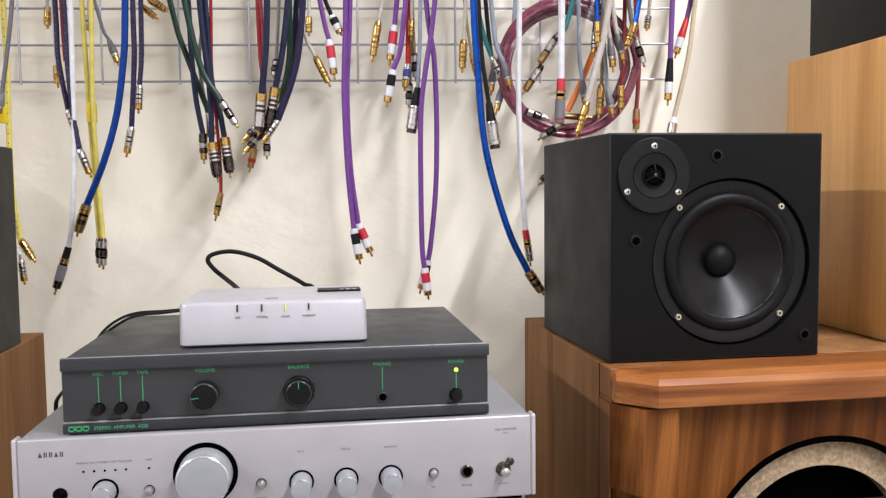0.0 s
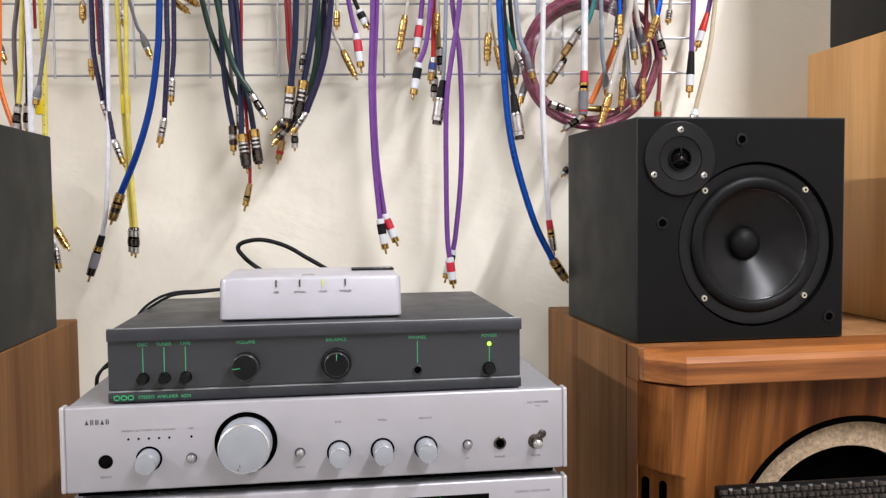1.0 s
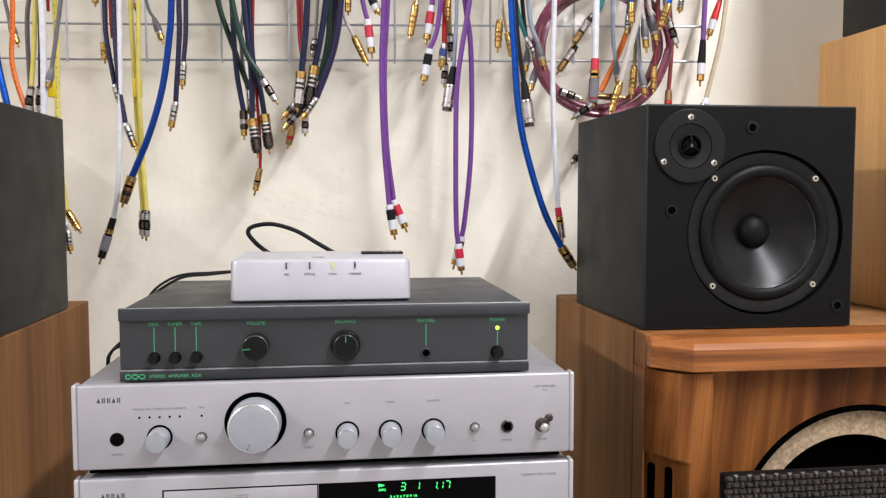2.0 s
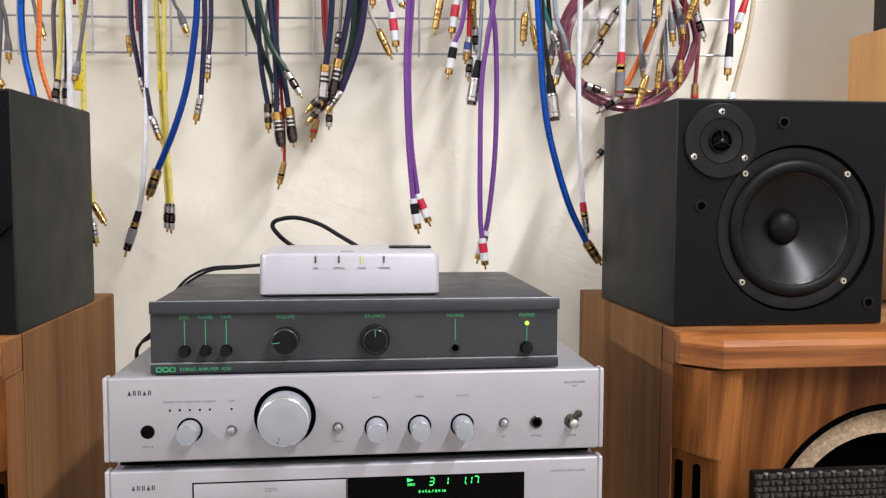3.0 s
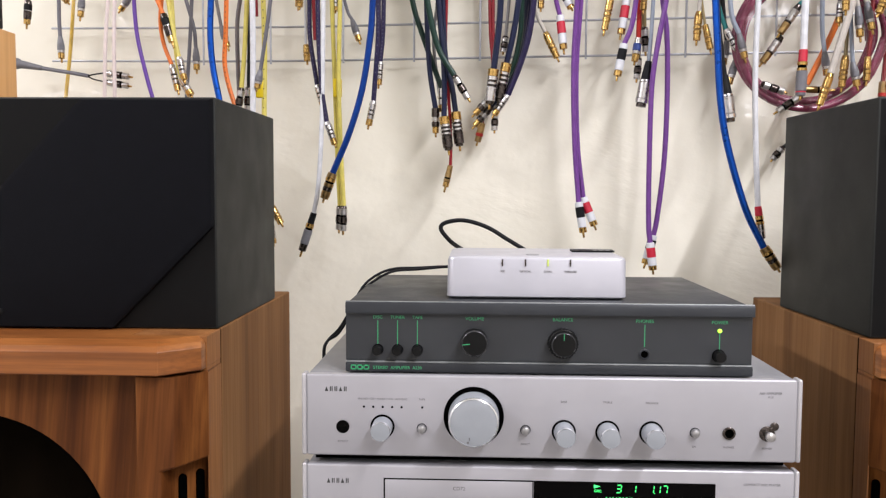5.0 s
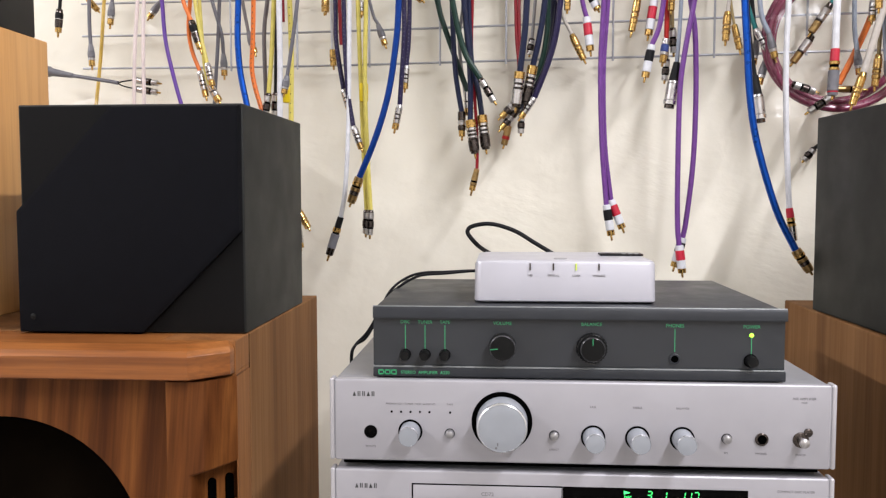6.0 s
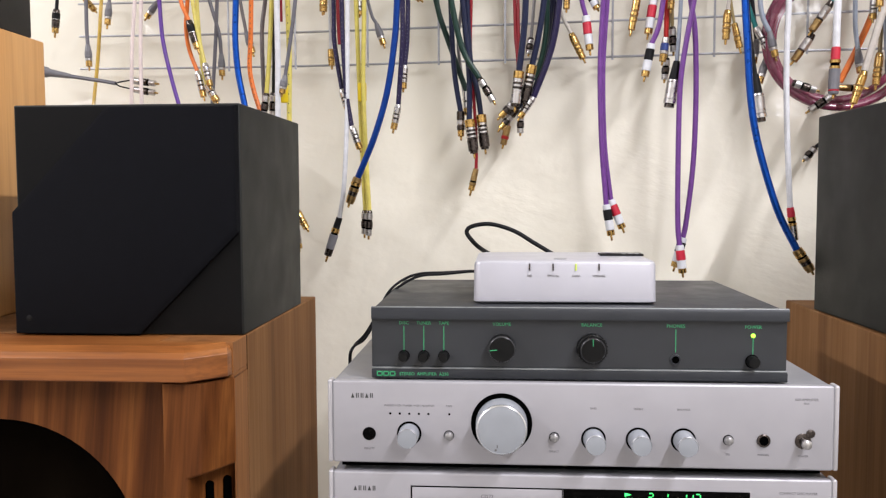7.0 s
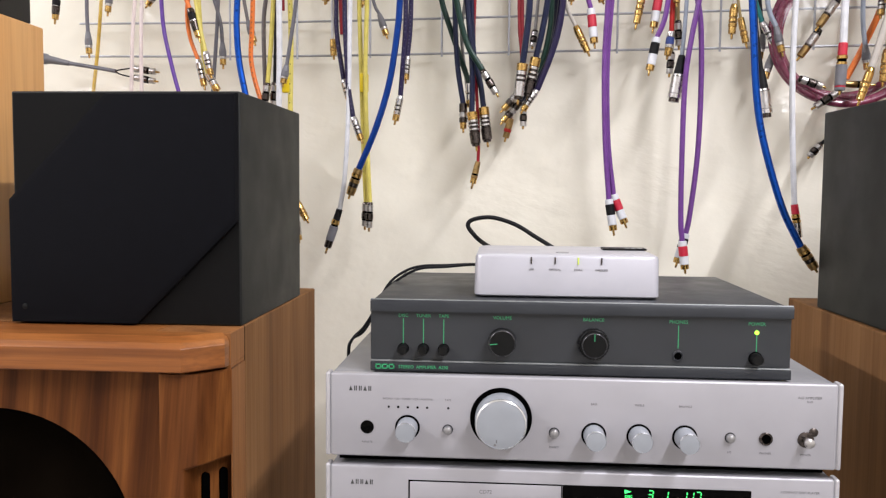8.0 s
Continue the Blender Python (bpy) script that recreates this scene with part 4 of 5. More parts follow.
st = part("aerial_strip", box(0.0290, 0.0700, 0.100, 0.120, 0.9730, 0.9748, 0.0004, 1), KNOB_BLACK, d, "flat black strip")
for k in range(3):
    part("print_bar", box(0.0500 + 0.006 * k, 0.0540 + 0.006 * k, 0.103, 0.106, 0.9747, 0.9750), PALE_INK, st)
part("top_button", lathe((-0.0120, 0.060, 0.9727), (0, 0, 1), [(0, 0.006), (0.0008, 0.0058), (0.0010, 0.004)], 28), CASE_GREY, d, "flat round button")

# leads of the converter box
lead = solid("power_lead", tube([(-0.0400, 0.1570, 0.9500), (-0.0450, 0.2200, 0.9480), (-0.0700, 0.3600, 0.9500), (-0.0930, 0.4200, 0.9590), (-0.1040, 0.4200, 0.9690), (-0.1120, 0.4200, 0.9810), (-0.1050, 0.4200, 0.9890), (-0.0800, 0.4200, 0.9920), (-0.0490, 0.4200, 0.9830), (-0.0220, 0.4200, 0.9670), (0.0030, 0.4200, 0.9520), (0.0120, 0.4200, 0.9460), (0.0240, 0.4000, 0.9400), (0.0240, 0.3400, 0.9000), (0.0500, 0.2900, 0.8600)], 0.0030, 10, 8), JACKET["black"], "black cable looping up behind the converter box", "cable")
for k, lab in ((0, "thin black lead running from the converter box over the amplifier"), (1, "thin black lead beside its twin over the amplifier")):
    g = 0.0042 * k
    solid("thin_lead", tube([(-0.080, 0.157 - g, 0.952), (-0.096, 0.160 - g, 0.9525), (-0.125, 0.165 - g, 0.9505 - g * 0.3), (-0.150, 0.168 - g, 0.949 - g * 0.5), (-0.168, 0.166 - g, 0.943 - g), (-0.1835, 0.160 - g, 0.930 - g), (-0.196, 0.150 - g, 0.905 - g), (-0.206, 0.142 - g, 0.888 - g), (-0.217, 0.137 - g, 0.876), (-0.2205, 0.137 - g, 0.86), (-0.221, 0.16 - g, 0.80)], 0.0014, 8, 6), JACKET["black"], lab, "cable", group="thin black leads")


# ---- wire grid on the wall ----
grid = thing("wire_grid", "galvanised wire display grid fixed to the wall", "display grid", (-0.1, wall_y(-0.1) - 0.02, 1.21))
for k in range(5):
    z = 1.2275 + 0.0508 * k
    a, e = -0.735, 0.548
    part("horizontal_wire", tube([(a, wall_y(a) - 0.020, z + 0.006), (-0.37, wall_y(-0.37) - 0.020, z), (0, wall_y(0) - 0.020, z), (e, wall_y(e) - 0.020, z)], 0.0017, 8, 3), WIRE, grid)
for u in (-0.4841, -0.3775, -0.2650, -0.1578, -0.0602, 0.0920, 0.2307, 0.3525):
    part("vertical_wire", tube([(u, wall_y(u) - 0.0234, 1.2225), (u, wall_y(u) - 0.0234, 1.46)], 0.0016, 8), WIRE, grid)
for u in (-0.735, -0.1578, 0.2307):
    part("wall_bracket", tube([(u, wall_y(u) - 0.022, 1.4413), (u, wall_y(u) + 0.002, 1.4413)], 0.003, 8), WIRE, grid)

# ---- cables that hang on the grid ----
# each plug: pieces of (name, share of its length, first and last radius in mm, material)
PIN = ("pin", 0.14, 1.5, 1.3, GOLD)
PLUGS = {
    "chrome": [("boot", 0.12, 3.4, 4.4, CHROME_SATIN), ("barrel", 0.20, 4.6, 4.6, CHROME), ("band", 0.04, 4.2, 4.2, GUN), ("barrel", 0.10, 4.7, 4.7, CHROME), ("band", 0.04, 4.2, 4.2, GUN), ("barrel", 0.14, 4.7, 4.5, CHROME), ("collar", 0.22, 4.3, 4.3, GOLD), PIN],
    "chrome_long": [("boot", 0.16, 3.6, 4.8, GUN), ("barrel", 0.34, 5.0, 5.0, CHROME_SATIN), ("band", 0.05, 4.6, 4.6, GUN), ("collar", 0.31, 4.8, 4.4, BRASS), PIN],
    "chrome_dark": [("boot", 0.10, 3.6, 4.4, GUN), ("barrel", 0.22, 4.8, 4.8, CHROME_SATIN), ("band", 0.06, 4.2, 4.2, HOLE), ("barrel", 0.22, 5.0, 5.0, GUN), ("band", 0.05, 4.4, 4.4, HOLE), ("collar", 0.21, 4.4, 4.4, CHROME_SATIN), PIN],
    "chrome_gold": [("barrel", 0.34, 5.2, 5.2, CHROME), ("band", 0.05, 4.6, 4.6, GUN), ("barrel", 0.22, 5.4, 5.4, CHROME), ("collar", 0.25, 5.4, 5.2, GOLD), PIN],
    "chrome_blue": [("boot", 0.22, 4.4, 5.0, CHROME), ("band", 0.24, 5.2, 5.2, SLEEVE_BLUE), ("barrel", 0.12, 5.2, 5.2, CHROME), ("collar", 0.28, 4.6, 4.4, GOLD), PIN],
    "chrome_ring": [("ring_clamp", 0.18, 7.0, 7.0, GOLD), ("barrel", 0.10, 7.0, 7.0, CHROME), ("band", 0.04, 6.4, 6.4, GUN), ("barrel", 0.07, 7.0, 7.0, CHROME), ("band", 0.04, 6.4, 6.4, GUN), ("barrel", 0.36, 7.0, 6.8, CHROME), ("collar", 0.07, 5.7, 5.5, GUN), PIN],
    "gun": [("barrel", 0.30, 5.2, 5.4, GUN), ("band", 0.04, 4.8, 4.8, CHROME), ("barrel", 0.10, 5.4, 5.4, CHROME_SATIN), ("band", 0.04, 4.8, 4.8, CHROME), ("barrel", 0.16, 5.4, 5.2, GUN), ("collar", 0.22, 4.4, 4.2, GOLD), PIN],
    "gun_ring": [("ring_clamp", 0.20, 6.8, 6.8, GOLD), ("barrel", 0.07, 6.9, 6.9, CHROME), ("band", 0.04, 6.3, 6.3, GUN), ("barrel", 0.06, 6.9, 6.9, CHROME), ("band", 0.04, 6.3, 6.3, GUN), ("barrel", 0.06, 6.9, 6.9, CHROME), ("band", 0.04, 6.3, 6.3, GUN), ("barrel", 0.30, 6.9, 6.6, GUN), ("collar", 0.06, 5.3, 5.1, GUN), ("pin", 0.13, 1.5, 1.3, GOLD)],
    "gold": [("barrel", 0.40, 3.8, 4.4, GOLD), ("band", 0.05, 3.9, 3.9, BRASS), ("barrel", 0.12, 4.5, 4.5, GOLD), ("collar", 0.24, 4.2, 4.2, GOLD), ("pin", 0.19, 1.5, 1.3, GOLD)],
    "gold_big": [("boot", 0.12, 3.6, 4.6, GOLD), ("barrel", 0.26, 4.9, 5.1, GOLD), ("band", 0.04, 4.5, 4.5, BRASS), ("barrel", 0.09, 5.1, 5.1, GOLD), ("band", 0.04, 4.5, 4.5, BRASS), ("barrel", 0.10, 5.1, 5.0, GOLD), ("collar", 0.20, 4.4, 4.4, GOLD), ("pin", 0.15, 1.6, 1.3, GOLD)],
    "brass": [("barrel", 0.44, 3.6, 4.4, BRASS), ("band", 0.06, 4.2, 4.2, HOLE), ("barrel", 0.10, 4.6, 4.6, BRASS), ("collar", 0.20, 4.2, 4.2, GOLD), ("pin", 0.20, 1.5, 1.3, GOLD)],
    "brass_red": [("barrel", 0.44, 4.6, 5.0, BRASS), ("band", 0.14, 5.1, 5.1, JACKET["redcoat"]), ("collar", 0.24, 4.6, 4.4, BRASS), ("pin", 0.18, 1.5, 1.3, GOLD)],
    "brass_black": [("ring_clamp", 0.16, 5.8, 6.2, BRASS), ("barrel", 0.12, 6.4, 6.4, GOLD), ("band", 0.06, 5.6, 5.6, HOLE), ("barrel", 0.12, 6.2, 6.2, BRASS), ("barrel", 0.14, 5.9, 5.8, GUN), ("barrel", 0.18, 5.8, 5.6, BRASS), ("collar", 0.08, 5.2, 5.0, BRASS), PIN],
    "grey": [("boot", 0.30, 3.0, 4.6, SLEEVE_GREY), ("barrel", 0.22, 4.9, 4.9, SLEEVE_GREY), ("barrel", 0.10, 4.7, 4.7, CHROME_SATIN), ("collar", 0.22, 4.3, 4.3, GOLD), ("pin", 0.16, 1.5, 1.3, GOLD)],
    "black_gold": [("boot", 0.14, 4.2, 5.0, GUN), ("barrel", 0.20, 5.4, 5.4, JACKET["black"]), ("band", 0.03, 5.5, 5.5, CHROME), ("barrel", 0.28, 5.4, 5.0, GUN), ("collar", 0.18, 4.6, 4.4, GOLD), ("pin", 0.17, 1.6, 1.3, GOLD)],
    "blackgrey": [("sleeve", 0.24, 4.0, 4.4, JACKET["black"]), ("ring_clamp", 0.10, 5.2, 5.4, GOLD), ("band", 0.04, 4.6, 4.6, HOLE), ("barrel", 0.32, 5.6, 5.4, SLEEVE_GREY), ("barrel", 0.16, 5.2, 4.8, GUN), PIN],
    "red_white": [("sleeve", 0.16, 5.2, 5.3, SLEEVE_WHITE), ("sleeve", 0.30, 5.6, 5.7, SLEEVE_RED), ("sleeve", 0.26, 5.5, 5.5, SLEEVE_WHITE), ("collar", 0.14, 5.1, 5.1, GOLD), PIN],
    "black_white": [("sleeve", 0.14, 5.0, 5.3, SLEEVE_WHITE), ("sleeve", 0.29, 5.6, 5.7, JACKET["black"]), ("sleeve", 0.28, 5.5, 5.5, SLEEVE_WHITE), ("collar", 0.15, 5.1, 5.1, GOLD), PIN],
    "black_boot": [("sleeve", 0.50, 3.8, 5.4, JACKET["black"]), ("sleeve", 0.24, 5.2, 5.2, SLEEVE_WHITE), ("collar", 0.14, 4.8, 4.8, GOLD), ("pin", 0.12, 1.5, 1.3, GOLD)],
    "red_boot": [("sleeve", 0.48, 3.4, 5.2, JACKET["redcoat"]), ("sleeve", 0.26, 5.0, 5.0, SLEEVE_WHITE), ("collar", 0.14, 4.6, 4.6, GOLD), ("pin", 0.12, 1.5, 1.3, GOLD)],
    "red_chrome": [("sleeve", 0.25, 4.2, 4.6, SLEEVE_RED), ("ring_clamp", 0.10, 4.8, 5.0, GOLD), ("band", 0.05, 4.4, 4.4, HOLE), ("ring_clamp", 0.07, 5.2, 5.2, GOLD), ("barrel", 0.39, 5.2, 5.0, CHROME), PIN],
    "red_grey": [("sleeve", 0.24, 5.0, 5.2, SLEEVE_RED), ("ring_clamp", 0.07, 6.0, 6.0, GOLD), ("band", 0.05, 5.0, 5.0, HOLE), ("ring_clamp", 0.06, 5.8, 5.8, GOLD), ("barrel", 0.40, 6.4, 6.2, SLEEVE_GREY), ("band", 0.03, 6.0, 6.0, SLEEVE_RED), ("barrel", 0.06, 6.0, 5.6, SLEEVE_GREY), ("pin", 0.09, 1.5, 1.3, GOLD)],
    "clear_chrome": [("boot", 0.35, 3.0, 5.6, SLEEVE_WHITE), ("barrel", 0.50, 6.0, 6.4, CHROME), PIN],
    "din": [("boot", 0.40, 4.0, 6.2, JACKET["black"]), ("barrel", 0.06, 7.0, 7.4, CHROME), ("barrel", 0.36, 7.6, 7.6, CHROME_SATIN), ("ring_clamp", 0.10, 8.2, 8.2, CHROME), ("collar", 0.08, 6.4, 6.4, GUN)],
}
PLUG_WORDS = {"red_white": "red and white plug", "black_white": "black and white plug", "red_boot": "red-booted plug", "black_boot": "black-booted plug", "din": "large chrome round plug",
              "grey": "grey plug", "gold": "gold plug", "gold_big": "ribbed gold plug", "brass": "brass plug", "brass_red": "brass plug with red band", "brass_black": "brass and black plug", "red_chrome": "red and chrome plug",
              "red_grey": "red and grey plug", "blackgrey": "black and grey plug", "black_gold": "black and gold plug"}


def plug(parent, start, way, length, kind):
    at = Vector(start)
    body = None
    for name, share, r0, r1, material in PLUGS[kind]:
        d = share * length
        e = min(0.0005, d * 0.2)
        bm = lathe(at, way, [(0, r0 * 0.00098), (e, r0 * 0.00109), (d - e, r1 * 0.00109), (d, r1 * 0.00098)], 14)
        ob = part("plug" if body is None else name, bm, material, body or parent, PLUG_WORDS.get(kind, "metal plug") if body is None else "")
        body = body or ob
        at = at + way * d


MARKED = {("indigo", 3.4): DIM_INK, ("indigo", 3.6): DIM_INK, ("orange", 3.4): BLACK_INK, ("yellow", 3.8): BLACK_INK}


def cable(colour, r, off, line, kind=None, tip=None, tied=False):
    pts = [Vector((u, wall_y(u) - off, v)) for u, v in line]
    top, nxt = pts[0], pts[1]
    if top.z > 1.255:
        lean = (top.x - nxt.x) / max(0.01, top.z - nxt.z)
        u = top.x + max(-0.02, min(0.02, lean * 0.06))
        pts = [Vector((u, wall_y(u) - 0.020, 1.4413)), Vector((u, wall_y(u) - off * 0.8, 1.43)), Vector((u, wall_y(u) - off, 1.39))] + pts
    elif not tied:
        u = top.x - (0.06 if top.z < 1.05 else 0)
        pts = [Vector((u, wall_y(u) - 0.012, top.z + 0.012))] + pts
    words = WORDS.get(colour, colour)
    ending = " hanging with a " + PLUG_WORDS.get(kind, "metal plug") if kind else " hanging down behind the speaker"
    ob = solid("audio_cable", tube(pts, r * 0.00098, 10, 6), JACKET[colour], words + " audio cable" + ending, "cable", group="audio cables on the wire grid")
    marks = MARKED.get((colour, r))
    if marks:
        way = smooth_line(pts, 14)
        b = bmesh.new()
        for p0, p1 in list(zip(way, way[1:]))[::2]:
            t = (p1 - p0).normalized()
            side = t.cross(Vector((0, 1, 0))).normalized() * r * 0.00018
            o = p0 + Vector((0, -r * 0.00098 - 0.00012, 0))
            b.faces.new([b.verts.new(o + t * u + side * v) for u, v in ((0, -1), (0.0016, -1), (0.0016, 1), (0, 1))])
        part("print_marks", b, marks, ob, "tiny unreadable print along the jacket")
    if kind:
        end = Vector((tip[0], wall_y(tip[0]) - off, tip[1]))
        plug(ob, pts[-1], (end - pts[-1]).normalized(), (end - pts[-1]).length, kind)
    return ob


cable('indigo', 3.4, 0.12, [(-0.2973, 1.2864), (-0.2965, 1.2413), (-0.2868, 1.1784)], 'chrome', (-0.2766, 1.1427))
cable('indigo', 3.4, 0.13, [(-0.2835, 1.2842), (-0.2827, 1.2395), (-0.2785, 1.1719), (-0.2715, 1.1265)], 'chrome', (-0.2583, 1.0901))
cable('red', 2.6, 0.1, [(-0.2956, 1.3061), (-0.2947, 1.2679), (-0.2935, 1.2434)])
cable('white', 2, 0.09, [(-0.3097, 1.3123), (-0.3086, 1.239)], 'gold', (-0.3067, 1.2103))
cable('white', 3.4, 0.13, [(-0.2759, 1.2842), (-0.2783, 1.1341), (-0.2836, 1.0426), (-0.2905, 1.0003)], 'blackgrey', (-0.3109, 0.9383))
cable('yellow', 3.3, 0.1, [(-0.2686, 1.2909), (-0.2654, 1.1911), (-0.2616, 1.0745), (-0.2585, 1.01)], 'chrome_dark', (-0.2599, 0.9705))
cable('yellow', 3.3, 0.11, [(-0.2557, 1.2887), (-0.2579, 1.1897), (-0.2553, 1.0974), (-0.251, 1.0102)], 'chrome_dark', (-0.2524, 0.9687))
cable('deepblue', 4.5, 0.15, [(-0.2045, 1.2798), (-0.208, 1.2359), (-0.2185, 1.1696), (-0.2365, 1.1101), (-0.2599, 1.0553)], 'brass_black', (-0.2742, 1.0146))
cable('indigo', 3.6, 0.12, [(-0.2002, 1.2865), (-0.2007, 1.2414), (-0.207, 1.1558)], 'chrome', (-0.2152, 1.1161))
cable('indigo', 3.4, 0.09, [(-0.1962, 1.2931), (-0.1975, 1.2469), (-0.201, 1.2136)], 'chrome', (-0.2038, 1.1755))
cable('grey', 2.4, 0.06, [(-0.2553, 1.2997), (-0.2459, 1.2784)], 'grey', (-0.2335, 1.2428))
cable('white', 2.2, 0.06, [(-0.3245, 1.347), (-0.3257, 1.3234)], 'gold', (-0.3263, 1.2934))
cable('white', 2.2, 0.08, [(-0.2077, 1.3316), (-0.197, 1.319)], 'gold', (-0.1754, 1.3018))
cable('white', 2.2, 0.08, [(-0.2051, 1.3427), (-0.1878, 1.3294)], 'gold_big', (-0.1617, 1.3115))
cable('green', 4.07, 0.05, [(-0.1576, 1.302), (-0.1482, 1.2702), (-0.1283, 1.2143), (-0.1155, 1.1798)], 'chrome_gold', (-0.1141, 1.1403))
cable('navy', 3.84, 0.06, [(-0.1373, 1.2998), (-0.1353, 1.2445), (-0.1315, 1.1969), (-0.1238, 1.1506)], 'gun', (-0.1232, 1.1089))
cable('navy', 4.07, 0.07, [(-0.1197, 1.2976), (-0.1137, 1.2349), (-0.1107, 1.1877), (-0.111, 1.1377)], 'gun_ring', (-0.1032, 1.0827))
cable('green', 4.29, 0.08, [(-0.1346, 1.2953), (-0.1192, 1.2332), (-0.0965, 1.1942)], 'chrome_dark', (-0.0737, 1.1566))
cable('braid', 2.6, 0.04, [(-0.1229, 1.3042), (-0.1281, 1.2481), (-0.1188, 1.1713)], 'gold', (-0.1082, 1.151))
cable('red', 2.4, 0.058, [(-0.1086, 1.3002), (-0.1097, 1.2449), (-0.1067, 1.1972), (-0.1015, 1.1091), (-0.1017, 1.0687)], 'brass', (-0.1108, 1.0297))
cable('navy', 4.07, 0.06, [(-0.1141, 1.2998), (-0.1097, 1.2208), (-0.1002, 1.181), (-0.0947, 1.1451)], 'gun_ring', (-0.0877, 1.0889))
cable('red', 2.6, 0.03, [(-0.0467, 1.3065), (-0.0452, 1.258), (-0.0419, 1.2012), (-0.0561, 1.1316)], 'brass_red', (-0.0644, 1.0978))
cable('red', 2.4, 0.03, [(-0.0418, 1.3065), (-0.0411, 1.258), (-0.0395, 1.2012)])
cable('navy', 4.52, 0.08, [(-0.0324, 1.2954), (-0.0348, 1.2567), (-0.0412, 1.2022)], 'chrome_ring', (-0.0475, 1.1457))
cable('navy', 4.29, 0.07, [(-0.0072, 1.2976), (-0.0143, 1.2508), (-0.023, 1.2115)], 'gun_ring', (-0.035, 1.1499))
cable('green', 4.07, 0.06, [(-0.0023, 1.2998), (-0.0038, 1.2526), (-0.015, 1.2051), (-0.0407, 1.1692)], 'gun', (-0.0714, 1.1371))
cable('indigo', 4.29, 0.07, [(0.0141, 1.2976), (0.0079, 1.2508), (-0.0032, 1.2115), (-0.0206, 1.1673)], 'chrome', (-0.043, 1.1348))
cable('navy', 4.07, 0.05, [(0.0051, 1.302), (-0.0005, 1.2544), (-0.0149, 1.1905), (-0.0433, 1.1542)], 'gun', (-0.071, 1.121))
cable('indigo', 3.84, 0.04, [(0.011, 1.3043), (0.0054, 1.2563), (-0.0149, 1.1918), (-0.0378, 1.1471)], 'chrome_dark', (-0.0386, 1.1154))
cable('braid', 2.4, 0.03, [(-0.019, 1.3065), (-0.023, 1.2564)], 'chrome_dark', (-0.0271, 1.2297))
cable('clear', 2.6, 0.048, [(0.0156, 1.2946), (0.0318, 1.2572)], 'gold_big', (0.0521, 1.215))
cable('clear', 2.4, 0.068, [(0.0251, 1.3292), (0.0244, 1.3074)], 'gold', (0.0237, 1.2817))
cable('purple', 3.4, 0.058, [(0.0447, 1.3042), (0.0512, 1.2783)], 'red_white', (0.0579, 1.2238))
cable('black', 3.0, 0.058, [(0.047, 1.3316), (0.0551, 1.3113)], 'black_white', (0.0687, 1.2838))
cable('purple', 3.65, 0.068, [(0.0734, 1.2981), (0.07, 1.2041), (0.073, 1.1012), (0.0799, 1.0171)], 'black_white', (0.0882, 0.9671))
cable('purple', 3.65, 0.063, [(0.0794, 1.2992), (0.0744, 1.2048), (0.0774, 1.1015), (0.0867, 1.0236)], 'red_white', (0.1055, 0.9775))
cable('clear', 2.4, 0.078, [(0.1239, 1.3267), (0.1179, 1.2997)], 'gold_big', (0.1082, 1.2448))
cable('purple', 3.6, 0.068, [(0.144, 1.3291), (0.1404, 1.2958)], 'red_white', (0.1323, 1.2411))
cable('purple', 3.6, 0.078, [(0.1515, 1.2959), (0.1457, 1.2572), (0.1365, 1.234)], 'black_white', (0.1268, 1.1833))
cable('redcoat', 3.4, 0.058, [(0.16, 1.3003), (0.159, 1.2453)], 'chrome_blue', (0.1538, 1.2073))
cable('olive', 2.4, 0.048, [(0.1677, 1.3183), (0.1692, 1.2614)], 'chrome_dark', (0.1712, 1.2216))
cable('clear', 2.4, 0.068, [(0.1644, 1.3291), (0.1639, 1.3043)], 'gold', (0.1627, 1.2755))
cable('olive', 2.2, 0.04, [(0.1669, 1.2884), (0.1636, 1.2204)], 'chrome_dark', (0.1607, 1.1858))
cable('greyblue', 2.8, 0.078, [(0.1741, 1.2959), (0.1723, 1.2495), (0.1697, 1.2099)], 'din', (0.1602, 1.1481))
cable('purple', 3.65, 0.088, [(0.1895, 1.2937), (0.1794, 1.2323), (0.1724, 1.1705), (0.1713, 1.0612), (0.1722, 0.9902), (0.1748, 0.9624)], 'red_white', (0.1801, 0.9186))
cable('purple', 3.65, 0.078, [(0.1858, 1.2959), (0.1926, 1.2495), (0.1952, 1.1717), (0.1933, 1.0774), (0.1856, 0.9979), (0.1812, 0.9723)], 'black_white', (0.169, 0.9256))
cable('clear', 2.6, 0.09, [(0.2329, 1.297), (0.231, 1.2726)], 'gold_big', (0.2286, 1.2275))
cable('olive', 2.0, 0.06, [(0.2411, 1.2999), (0.2472, 1.2607)], 'gold', (0.2566, 1.2199))
cable('blue', 4.5, 0.16, [(0.233, 1.2777), (0.2369, 1.2202), (0.2425, 1.1477), (0.253, 1.0893), (0.2764, 1.012), (0.3002, 0.9624)], 'brass_black', (0.3207, 0.9312))
cable('white', 3.84, 0.092, [(0.3062, 1.2928), (0.3047, 1.2165), (0.3062, 1.1395), (0.3101, 1.0618), (0.3134, 1.0133)], 'red_chrome', (0.3207, 0.9629))
cable('black', 3.12, 0.112, [(0.2506, 1.2584), (0.2559, 1.2133), (0.2602, 1.1854)], 'din', (0.2682, 1.1239))
cable('greyblue', 3.36, 0.072, [(0.2752, 1.2972), (0.2796, 1.2663), (0.2886, 1.2461)], 'grey', (0.2987, 1.2064))
